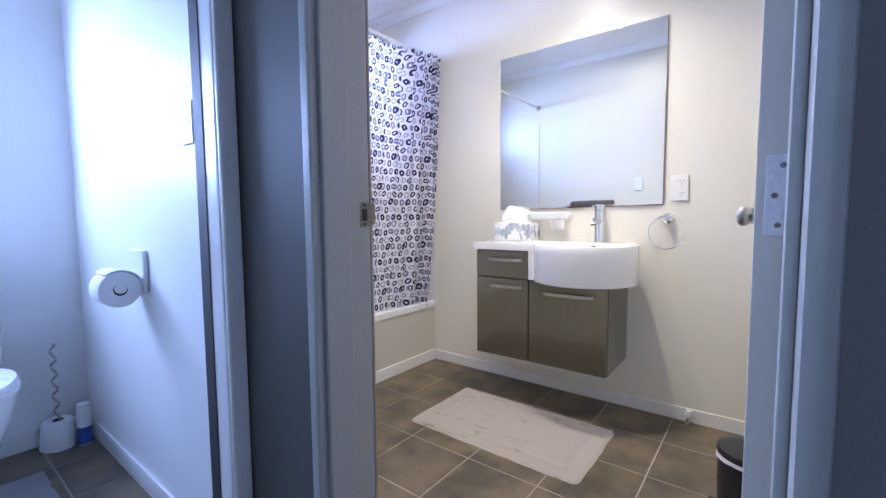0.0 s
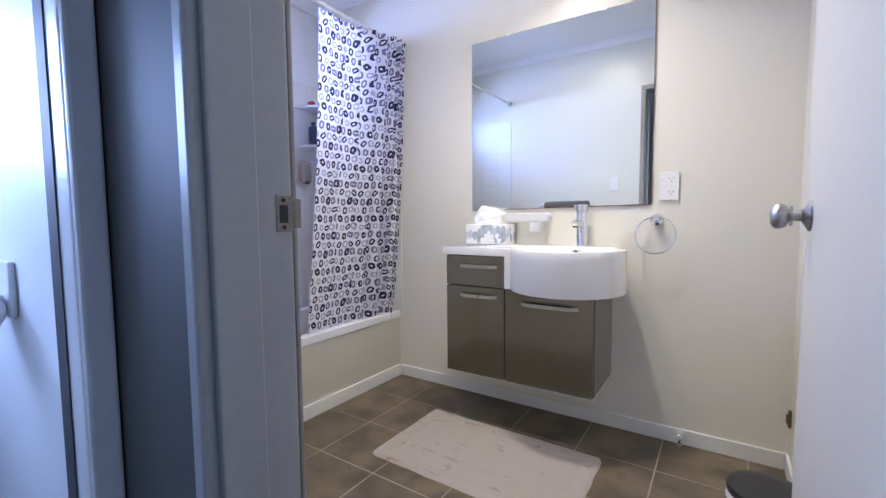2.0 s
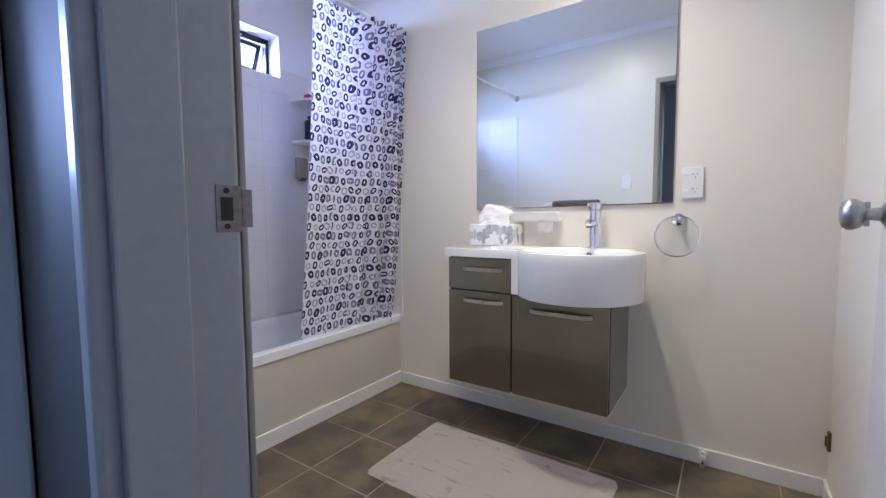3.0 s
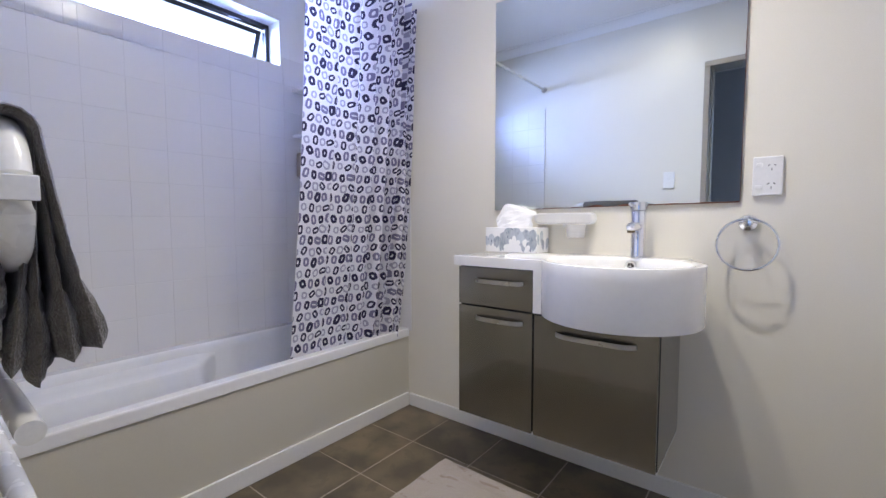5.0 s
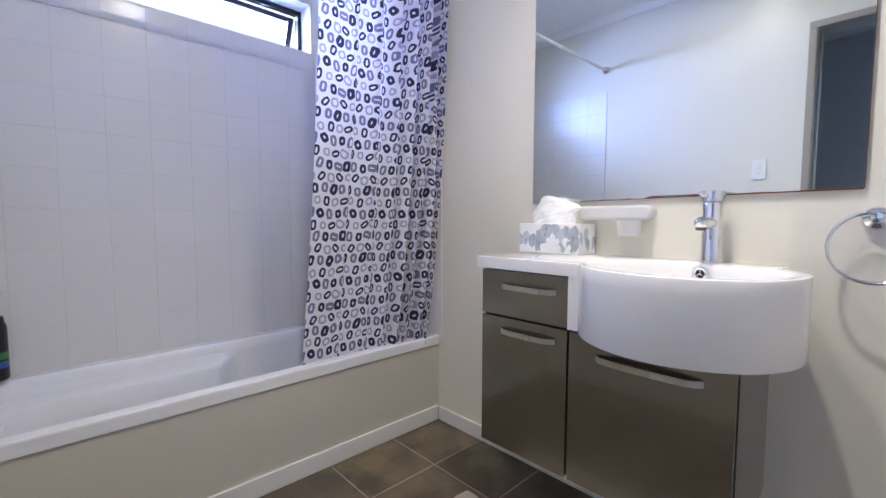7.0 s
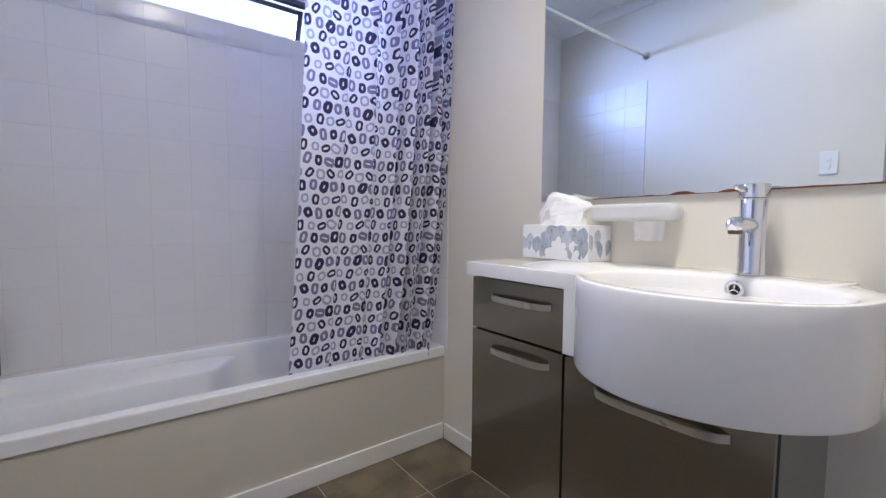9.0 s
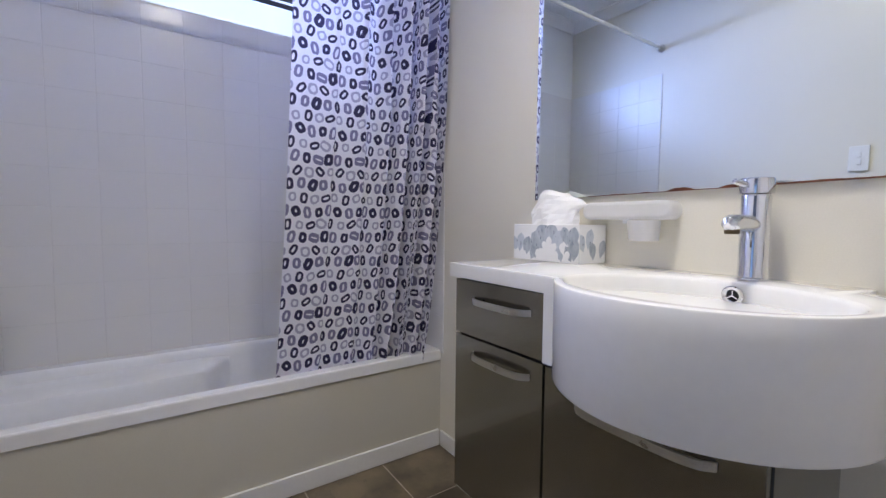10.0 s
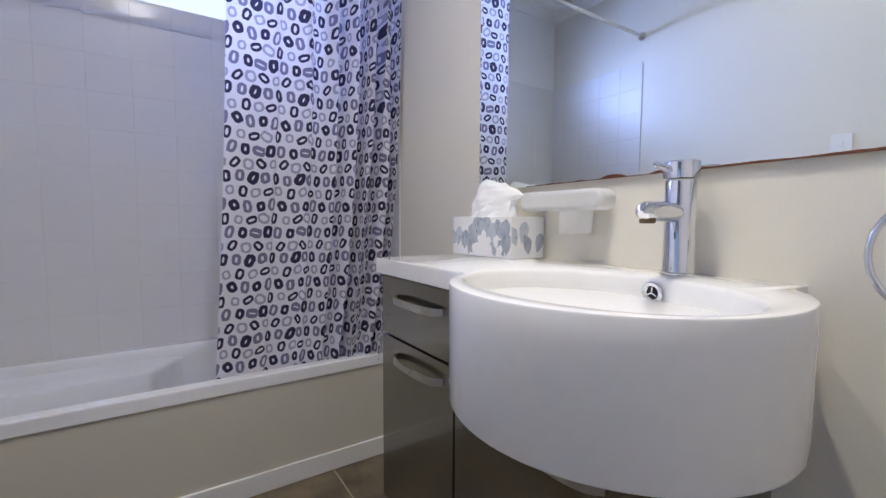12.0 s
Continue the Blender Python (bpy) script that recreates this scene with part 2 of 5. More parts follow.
def curtain_material():
    """White cloth printed with rows of loose rings in navy, violet grey and pale grey."""
    s = Nodes("curtain_print")

    def stepped(fac, colors):
        """A lookup: equal steps of fac give the colours one after another."""
        node = s.n.new("ShaderNodeValToRGB")
        ramp = node.color_ramp
        ramp.interpolation = 'CONSTANT'
        while len(ramp.elements) < len(colors):
            ramp.elements.new(1.0)
        for i, c in enumerate(colors):
            ramp.elements[i].position = i / len(colors)
        for i, c in enumerate(colors):
            ramp.elements[i].color = (*c, 1)
        s.t.links.new(fac, node.inputs["Fac"])
        split = s.n.new("ShaderNodeSeparateColor")
        s.t.links.new(node.outputs["Color"], split.inputs[0])
        return split.outputs

    sep = s.n.new("ShaderNodeSeparateXYZ")
    s.t.links.new(s.coord("UV"), sep.inputs[0])
    px, py = 0.0435, 0.0482
    v = s.math('DIVIDE', s.math('ADD', sep.outputs[1], 0.077), py)
    row = s.math('FLOOR', v)
    kind_row = s.math('FLOORED_MODULO', row, 6.0)
    shift = stepped(s.math('DIVIDE', s.math('ADD', kind_row, 0.5), 6.0), [(k / 4, 0, 0) for k in ROW_SHIFT])[0]
    u = s.math('MULTIPLY_ADD', shift, 4.0, s.math('DIVIDE', sep.outputs[0], px))
    col = s.math('FLOOR', u)
    index = s.math('DIVIDE', s.math('ADD', s.math('MULTIPLY_ADD', kind_row, 4.0, s.math('FLOORED_MODULO', col, 4.0)), 0.5), 24.0)
    rings = [ring for line in PRINT_ROWS for ring in line]
    ink_of, wide_of, tall_of = stepped(index, [(k / 2, w / 25, h / 25) for k, w, h, lean, tx, ty in rings])
    lean_of, hole_x, hole_y = stepped(index, [((lean + 90) / 180, tx, ty) for k, w, h, lean, tx, ty in rings])
    cell = s.n.new("ShaderNodeCombineXYZ")
    s.t.links.new(col, cell.inputs[0])
    s.t.links.new(row, cell.inputs[1])
    white = s.n.new("ShaderNodeTexWhiteNoise")
    white.noise_dimensions = '3D'
    s.t.links.new(cell.outputs[0], white.inputs["Vector"])
    rs = s.n.new("ShaderNodeSeparateColor")
    s.t.links.new(white.outputs["Color"], rs.inputs[0])
    r1, r2, r3 = rs.outputs[0], rs.outputs[1], rs.outputs[2]
    wob = s.noise(75, 2.0, vector=s.coord("UV"))
    lx = s.math('MULTIPLY', s.math('SUBTRACT', s.math('SUBTRACT', u, col), s.math('MULTIPLY_ADD', r2, 0.08, 0.46)), px)
    ly = s.math('MULTIPLY', s.math('SUBTRACT', s.math('SUBTRACT', v, row), s.math('MULTIPLY_ADD', r3, 0.16, 0.42)), py)
    lean = s.math('MULTIPLY', s.math('ADD', s.math('SUBTRACT', lean_of, 0.5), s.math('MULTIPLY_ADD', r1, 0.10, -0.05)), math.pi)
    ca, sa = s.math('COSINE', lean), s.math('SINE', lean)
    qx = s.math('ADD', s.math('MULTIPLY', lx, ca), s.math('MULTIPLY', ly, sa))
    qy = s.math('SUBTRACT', s.math('MULTIPLY', ly, ca), s.math('MULTIPLY', lx, sa))
    half_w, half_h = s.math('MULTIPLY', wide_of, 0.025), s.math('MULTIPLY', tall_of, 0.025)

    def power_sum(kw, kh, n):
        a = s.math('POWER', s.math('ABSOLUTE', s.math('DIVIDE', qx, s.math('MULTIPLY', half_w, kw))), n)
        b = s.math('POWER', s.math('ABSOLUTE', s.math('DIVIDE', qy, s.math('MULTIPLY', half_h, kh))), n)
        return s.math('ADD', s.math('ADD', a, b), s.math('MULTIPLY_ADD', wob, 0.9, -0.45))

    outer = s.math('LESS_THAN', power_sum(1.0, 1.0, 2.7), 1.0)
    inner = s.math('GREATER_THAN', power_sum(hole_x, hole_y, 2.0), 1.0)
    ring = s.math('MULTIPLY', outer, inner)
    # three inks
    ink = s.mix(s.math('GREATER_THAN', ink_of, 0.25), (0.032, 0.029, 0.078), (0.225, 0.215, 0.335))
    ink = s.mix(s.math('GREATER_THAN', ink_of, 0.75), ink, (0.44, 0.43, 0.54))
    cloth = s.ramp(s.noise(500, 3.0), (0.83, 0.82, 0.88), (0.89, 0.88, 0.93))
    base = s.mix(ring, cloth, ink)
    s.set(Base_Color=base, Roughness=0.62)
    s.bump(s.noise(700, 2.0), 0.15, 0.0005)
    trans = s.n.new("ShaderNodeBsdfTranslucent")
    s.t.links.new(base, trans.inputs["Color"])
    mx = s.n.new("ShaderNodeMixShader")
    mx.inputs[0].default_value = 0.34
    s.t.links.new(s.b.outputs[0], mx.inputs[1])
    s.t.links.new(trans.outputs[0], mx.inputs[2])
    s.t.links.new(mx.outputs[0], s.n["Material Output"].inputs["Surface"])
    return s.m


def mirror_material():
    s = Nodes("mirror_silver")
    wide = s.noise(6, 4.0)
    s.set(Base_Color=(0.80, 0.85, 0.825, 1), Metallic=1.0, Roughness=s.math('MULTIPLY_ADD', wide, 0.02, 0.005))
    return s.m


def pane_material():
    s = Nodes("window_glass")
    s.set(Base_Color=(0.9, 0.95, 0.95, 1), Roughness=0.02)
    clear = s.n.new("ShaderNodeBsdfTransparent")
    clear.inputs["Color"].default_value = (0.94, 0.96, 0.96, 1)
    gloss = s.n.new("ShaderNodeBsdfGlossy")
    gloss.inputs["Roughness"].default_value = 0.02
    fres = s.n.new("ShaderNodeFresnel")
    mx = s.n.new("ShaderNodeMixShader")
    s.t.links.new(fres.outputs[0], mx.inputs[0])
    s.t.links.new(clear.outputs[0], mx.inputs[1])
    s.t.links.new(gloss.outputs[0], mx.inputs[2])
    s.t.links.new(mx.outputs[0], s.n["Material Output"].inputs["Surface"])
    return s.m


def milky_plastic(name, clear):
    """Clouded white plastic: light passes softly, and part of it straight through."""
    s = Nodes(name)
    s.set(Base_Color=(0.86, 0.86, 0.86, 1), Roughness=0.22)
    soft = s.n.new("ShaderNodeBsdfTranslucent")
    soft.inputs["Color"].default_value = (0.88, 0.88, 0.88, 1)
    through_it = s.n.new("ShaderNodeBsdfTransparent")
    one, two = s.n.new("ShaderNodeMixShader"), s.n.new("ShaderNodeMixShader")
    one.inputs[0].default_value, two.inputs[0].default_value = 0.4, clear
    s.t.links.new(s.b.outputs[0], one.inputs[1])
    s.t.links.new(soft.outputs[0], one.inputs[2])
    s.t.links.new(one.outputs[0], two.inputs[1])
    s.t.links.new(through_it.outputs[0], two.inputs[2])
    s.t.links.new(two.outputs[0], s.n["Material Output"].inputs["Surface"])
    return s.m


def glow(name, color, strength):
    s = Nodes(name)
    s.set(Base_Color=(0.8, 0.8, 0.8, 1), Emission_Color=(*color, 1), Emission_Strength=strength)
    return s.m


def print_ink():
    s = Nodes("floral_ink")
    isl = s.n.new("ShaderNodeNewGeometry").outputs["Random Per Island"]
    base = s.ramp(isl, (0.07, 0.11, 0.18), (0.42, 0.48, 0.56), 0.05, 0.95)
    base = s.mix(s.math('MULTIPLY', s.noise(60, 5.0, stretch=(1.6, 1.0, 0.5)), 0.9), base, (0.66, 0.69, 0.73))
    base = s.mix(s.math('GREATER_THAN', s.noise(140, 3.0, stretch=(2.0, 1.0, 0.4)), 0.66), base, (0.06, 0.09, 0.15))
    s.set(Base_Color=base, Roughness=0.6)
    return s.m


tile_floor_mat, tile_wall_mat = floor_tile_material(), wall_tile_material()
laminate, curtain_cloth, mirror_mat = laminate_material(), curtain_material(), mirror_material()
towel_cloth = terry_material("towel_grey_brown", (0.098, 0.089, 0.076), 300)
mat_cloth = mat_material()
floor_mat_grey = terry_material("toilet_mat_grey", (0.30, 0.30, 0.31), 600)
window_glass, frost = pane_material(), milky_plastic("milky_plastic", 0.08)
clear_cup = milky_plastic("cloudy_tumbler_plastic", 0.45)
lamp_glow = glow("lamp_glow", (1.0, 0.95, 0.88), 12.0)
ink_mat = print_ink()


# building blocks
def box(bm, x0, x1, y0, y1, z0, z1, bevel=0.0, seg=2):
    made = bmesh.ops.create_cube(bm, size=1.0)["verts"]
    for v in made:
        v.co = Vector(((x0 + x1) / 2 + v.co.x * (x1 - x0), (y0 + y1) / 2 + v.co.y * (y1 - y0), (z0 + z1) / 2 + v.co.z * (z1 - z0)))
    if bevel:
        edges = list({e for v in made for e in v.link_edges})
        bmesh.ops.bevel(bm, geom=edges, offset=bevel, segments=seg, affect='EDGES', profile=0.5)
    return bm


def boxes(*rows, bevel=0.0):
    bm = bmesh.new()
    for r in rows:
        box(bm, *r, bevel=bevel)
    return bm


def turned(bm, profile, at=(0, 0, 0), axis='Z', n=32):
    """A surface of revolution: profile rows of (radius, height)."""
    rings = []
    for r, h in profile:
        ring = []
        for i in range(n):
            a = 2 * math.pi * i / n
            p = (r * math.cos(a), r * math.sin(a), h)
            if axis == 'Y':
                p = (p[0], p[2], p[1])
            elif axis == 'X':
                p = (p[2], p[0], p[1])
            ring.append(bm.verts.new((p[0] + at[0], p[1] + at[1], p[2] + at[2])))
        rings.append(ring)
    for a, b in zip(rings, rings[1:]):
        for i in range(n):
            j = (i + 1) % n
            bm.faces.new((a[i], a[j], b[j], b[i]))
    for ring in (rings[0], rings[-1]):
        bm.faces.new(ring)
    bmesh.ops.recalc_face_normals(bm, faces=bm.faces)
    return bm


def swept(bm, points, radius, n=12, flat=1.0, closed=False):
    """A tube along points; flat squeezes it sideways."""
    pts = [Vector(p) for p in points]
    rings = []
    up = Vector((0, 0, 1))
    m = len(pts)
    for i, p in enumerate(pts):
        if closed:
            d = pts[(i + 1) % m] - pts[i - 1]
        else:
            d = pts[min(i + 1, m - 1)] - pts[max(i - 1, 0)]
        d.normalize()
        side = d.cross(up)
        if side.length < 0.05:
            side = d.cross(Vector((0, 1, 0)))
        side.normalize()
        top = side.cross(d).normalized()
        r = radius[i] if isinstance(radius, (list, tuple)) else radius
        rings.append([bm.verts.new(p + side * (r * flat * math.cos(2 * math.pi * k / n)) + top * (r * math.sin(2 * math.pi * k / n))) for k in range(n)])
    pairs = list(zip(rings, rings[1:]))
    if closed:
        pairs.append((rings[-1], rings[0]))
    for a, b in pairs:
        for k in range(n):
            j = (k + 1) % n
            bm.faces.new((a[k], a[j], b[j], b[k]))
    if not closed:
        bm.faces.new(rings[0])
        bm.faces.new(rings[-1])
    bmesh.ops.recalc_face_normals(bm, faces=bm.faces)
    return bm


def sheet(bm, rows, thickness=0.0):
    """A grid surface through rows of points."""
    vs = [[bm.verts.new(p) for p in row] for row in rows]
    for a, b in zip(vs, vs[1:]):
        for i in range(len(a) - 1):
            bm.faces.new((a[i], a[i + 1], b[i + 1], b[i]))
    if thickness:
        bmesh.ops.recalc_face_normals(bm, faces=bm.faces)
        bmesh.ops.solidify(bm, geom=list(bm.faces), thickness=thickness)
    return bm


def base_of(ob):
    while ob.parent:
        ob = ob.parent
    return ob.location


def part(name, bm, material, parent=None, label="", smooth=True):
    """Links a bmesh, given in world places, as one mesh object under a thing or a part."""
    if parent is not None:
        bmesh.ops.translate(bm, verts=bm.verts, vec=-base_of(parent))
    me = bpy.data.meshes.new(name)
    if smooth:
        # broad faces with only narrow bevels round them stay truly flat
        bm.normal_update()
        area = {f: f.calc_area() for f in bm.faces}
        for f in bm.faces:
            near = [area[g] for e in f.edges for g in e.link_faces if g is not f]
            f.smooth = not (near and area[f] > 3.0 * max(near)) and len(f.verts) < 9
        rounded_faces = [f.smooth for f in bm.faces]
    bm.to_mesh(me)
    bm.free()
    me.materials.append(material)
    if smooth:
        me.shade_smooth()
        me.set_sharp_from_angle(angle=radians(38))
        me.polygons.foreach_set("use_smooth", rounded_faces)
        me.update()
    ob = new(name, me)
    if parent is not None:
        ob.parent = parent
    if label:
        tagged(ob, label)
    return ob


def thing(name, at, label, category, group=""):
    ob = new(name)
    ob.empty_display_size = 0.05
    ob.location = at
    return tagged(ob, label, category, group)


def setting(name, bm, material, label, category, smooth=False):
    return tagged(part(name, bm, material, None, "", smooth), label, category, "", "structure")


# the setting
XW, YN, XE, YS, H = -2.695, 2.5, -0.015, 0.80, 2.5   # inner faces of the bathroom and its height
HX = -1.12                                            # hall face of the wall to the toilet room

floor = setting("floor", boxes((-2.80, 0.25, 0.60, 2.62, -0.10, -0.0012), (-2.80, -1.17, -0.40, 0.60, -0.10, -0.0012)), grout_floor,
                "brown stone-look tiled floor with pale grout joints", "floor")
setting("floor_hall", boxes((-1.17, 1.0, -1.1, 0.60, -0.10, 0.0)), carpet, "dark carpet on the hall floor", "floor")
setting("ceiling", boxes((-2.85, 1.0, -1.1, 2.62, H, H + 0.1)), paint_ceiling, "flat white painted ceiling", "ceiling")
setting("wall_north", boxes((-2.80, 0.12, YN, YN + 0.1, 0, H)), paint_cream, "cream painted wall behind the vanity", "wall")
setting("wall_east", boxes((XE, 0.12, YS, YN, 0, H)), paint_cream, "cream painted side wall beside the open door", "wall")

# outside wall with a high window over the bath and one in the toilet room
WY0, WY1, WZ0, WZ1 = 1.25, 2.20, 1.885, 2.16
TY0, TY1, TZ0, TZ1 = -0.30, 0.44, 1.20, 2.00
wx0, wx1 = -2.84, XW
setting("wall_west", boxes((wx0, wx1, 0.75, WY0, 0, H), (wx0, wx1, WY1, YN + 0.1, 0, H), (wx0, wx1, WY0, WY1, 0, WZ0), (wx0, wx1, WY0, WY1, WZ1, H)),
        paint_white, "white painted outside wall above the bath", "wall")
setting("wall_toilet_west", boxes((wx0, wx1, -0.45, TY0, 0, H), (wx0, wx1, TY1, 0.75, 0, H), (wx0, wx1, TY0, TY1, 0, TZ0), (wx0, wx1, TY0, TY1, TZ1, H)),
        paint_white, "white painted outside wall of the toilet room", "wall")
# wall between the bathroom and the hall and toilet room, with the doorway
DX0, DX1, DZ = -0.835, -0.064, 2.07
setting("wall_south", boxes((XW, DX0, 0.745, YS, 0, H), (DX1, 0.12, 0.745, YS, 0, H), (DX0, DX1, 0.745, YS, DZ, H)), paint_cream,
        "cream painted wall round the doorway", "wall")
setting("wall_toilet_north", boxes((XW, -1.22, 0.685, 0.745, 0, H)), paint_white, "white painted wall with the paper holder", "wall")
setting("wall_hall_side", boxes((DX1, 0.60, 0.668, 0.745, 0, H)), paint_hall_half_lit, "hall wall beside the door frame, grey raised for its light", "wall")
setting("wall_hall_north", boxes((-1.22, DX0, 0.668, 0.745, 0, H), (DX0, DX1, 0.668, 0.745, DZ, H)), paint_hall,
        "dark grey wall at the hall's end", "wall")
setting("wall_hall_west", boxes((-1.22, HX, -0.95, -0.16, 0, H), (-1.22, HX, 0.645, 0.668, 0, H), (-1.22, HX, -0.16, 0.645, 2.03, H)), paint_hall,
        "dark hall wall, its grey raised for the light on it with the toilet door opening", "wall")
setting("wall_hall_east", boxes((0.50, 0.60, -0.95, 0.668, 0, H)), paint_hall_lit, "hall wall, its grey raised for the light on it", "wall")
setting("wall_hall_south", boxes((-1.22, -0.60, -1.05, -0.95, 0, H), (0.30, 0.60, -1.05, -0.95, 0, H), (-0.60, 0.30, -1.05, -0.95, 2.25, H)), paint_hall_lit, "hall end wall with an open passage, grey raised for its light", "wall")
setting("wall_toilet_south", boxes((XW, -1.22, -0.45, -0.35, 0, H)), paint_white, "white painted toilet room wall", "wall")

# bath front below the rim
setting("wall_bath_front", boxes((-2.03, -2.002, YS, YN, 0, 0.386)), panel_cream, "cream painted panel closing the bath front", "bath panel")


def baseboard(name, x0, x1, y0, y1, h=0.068):
    bm = boxes((x0, x1, y0, y1, 0.0, h), bevel=0.003)
    return setting(name, bm, gloss_white, "white painted skirting board", "skirting", True)


baseboard("baseboard_north", -1.989, XE - 0.012, YN - 0.011, YN)
baseboard("baseboard_bath", -2.002, -1.990, YS, YN - 0.0115, 0.073)
baseboard("baseboard_east", XE - 0.011, XE, 1.0, YN)
baseboard("baseboard_toilet_north", XW + 0.012, -1.235, 0.674, 0.685, 0.08)
baseboard("baseboard_toilet_west", XW, XW + 0.011, -0.35, 0.685, 0.08)
baseboard("baseboard_south", -1.99, -0.90, YS, YS + 0.011)


def cornice(name, p0, p1, inward):
    """A coved moulding between wall and ceiling, along p0 to p1 in plan, bulging towards inward."""
    bm = bmesh.new()
    prof = [(0.0, 0.0), (0.0, -0.062), (0.006, -0.062), (0.008, -0.052)] + [(0.056 - 0.046 * math.cos(radians(a)), -0.052 + 0.046 * math.sin(radians(a))) for a in (10, 30, 50, 70, 90)] + [(0.062, -0.006), (0.062, 0.0)]
    d = Vector(inward)
    ends = []
    for p in (p0, p1):
        ends.append([bm.verts.new((p[0] + d.x * a, p[1] + d.y * a, H + b)) for a, b in prof])
    for i in range(len(prof)):
        j = (i + 1) % len(prof)
        bm.faces.new((ends[0][i], ends[0][j], ends[1][j], ends[1][i]))
    bm.faces.new(ends[0])
    bm.faces.new(ends[1])
    bmesh.ops.recalc_face_normals(bm, faces=bm.faces)
    return setting(name, bm, paint_ceiling, "white coved plaster cornice", "cornice", True)


cornice("trim_north", (XW, YN), (XE, YN), (0, -1))
cornice("trim_south", (XW, YS), (XE, YS), (0, 1))
cornice("trim_west", (XW, YS), (XW, YN), (1, 0))
cornice("trim_east", (XE, YS), (XE, YN), (-1, 0))

# the doorway's frame: linings, stops and architraves
JL, JR = -0.805, -0.092    # faces of the two linings
frame_ob = setting("door_1", boxes((JL - 0.030, JL, 0.652, 0.799, 0, 2.07), bevel=0.006), gloss_white_dimmed, "white painted door frame, toned grey for the dim hall", "door frame", True)
part("door_stop", boxes((JL, JL + 0.012, 0.670, 0.735, 0, 2.04), bevel=0.003), gloss_white_dimmed, frame_ob)
part("lining", boxes((JR, JR + 0.028, 0.648, 0.799, 0, 2.07), bevel=0.008), gloss_white_dimmed, frame_ob)
part("door_stop", boxes((JR - 0.012, JR, 0.690, 0.735, 0, 2.04), bevel=0.003), gloss_white_dimmed, frame_ob)
part("head", boxes((JL, JR, 0.655, 0.799, 2.04, 2.07), bevel=0.0025), gloss_white_dimmed, frame_ob)
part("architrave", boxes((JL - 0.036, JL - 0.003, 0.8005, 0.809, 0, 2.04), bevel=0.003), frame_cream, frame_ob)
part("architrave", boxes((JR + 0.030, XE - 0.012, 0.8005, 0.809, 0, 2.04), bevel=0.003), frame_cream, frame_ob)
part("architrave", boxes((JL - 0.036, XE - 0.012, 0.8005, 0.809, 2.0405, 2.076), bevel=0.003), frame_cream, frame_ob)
# strike plate with its hole and screws
strike = part("strike_plate", boxes((JL, JL + 0.0016, 0.769, 0.799, 0.997, 1.050), (JL, JL + 0.0016, 0.799, 0.812, 1.002, 1.046), bevel=0.0006), strike_metal, frame_ob, "worn steel strike plate")
part("latch_hole", boxes((JL + 0.0012, JL + 0.0022, 0.774, 0.788, 1.010, 1.036)), dark_slot, strike)
for sz in (1.0035, 1.0435):
    part("screw", turned(bmesh.new(), [(0.0035, 0.0), (0.003, 0.0022), (0.001, 0.0016)], (JL + 0.0008, 0.781, sz), 'X', 10), dark_slot, strike)
# the toilet room's frame
wc_frame = setting("door_2", boxes((-1.222, HX + 0.002, 0.622, 0.644, 0, 2.03), bevel=0.005), gloss_white, "white painted toilet door frame", "door frame", True)
part("architrave", boxes((HX + 0.0022, HX + 0.018, 0.6225, 0.666, 0, 2.07), bevel=0.006), gloss_white, wc_frame)
part("jamb_strip", boxes((-1.224, -1.177, 0.6195, 0.6218, 0, 2.0), bevel=0.0008), matt_dark, wc_frame, "dark grey strip down the jamb")
part("lining", boxes((-1.222, HX + 0.002, -0.159, -0.137, 0, 2.03), bevel=0.005), gloss_white, wc_frame)
part("head", boxes((-1.222, HX + 0.002, -0.136, 0.621, 2.005, 2.03), bevel=0.005), gloss_white, wc_frame)
part("jamb_side_strip", boxes((-1.245, -1.2225, 0.640, 0.684, 0, 2.03)), matt_dark, wc_frame, "dark grey strip beside the jamb")


# hazy sky outside the windows
setting("backdrop", boxes((-6.05, -6.0, -4.0, 7.0, -0.5, 8.0)), glow("hazy_sky", (0.62, 0.76, 1.0), 1.6), "pale hazy sky outside the windows", "sky")


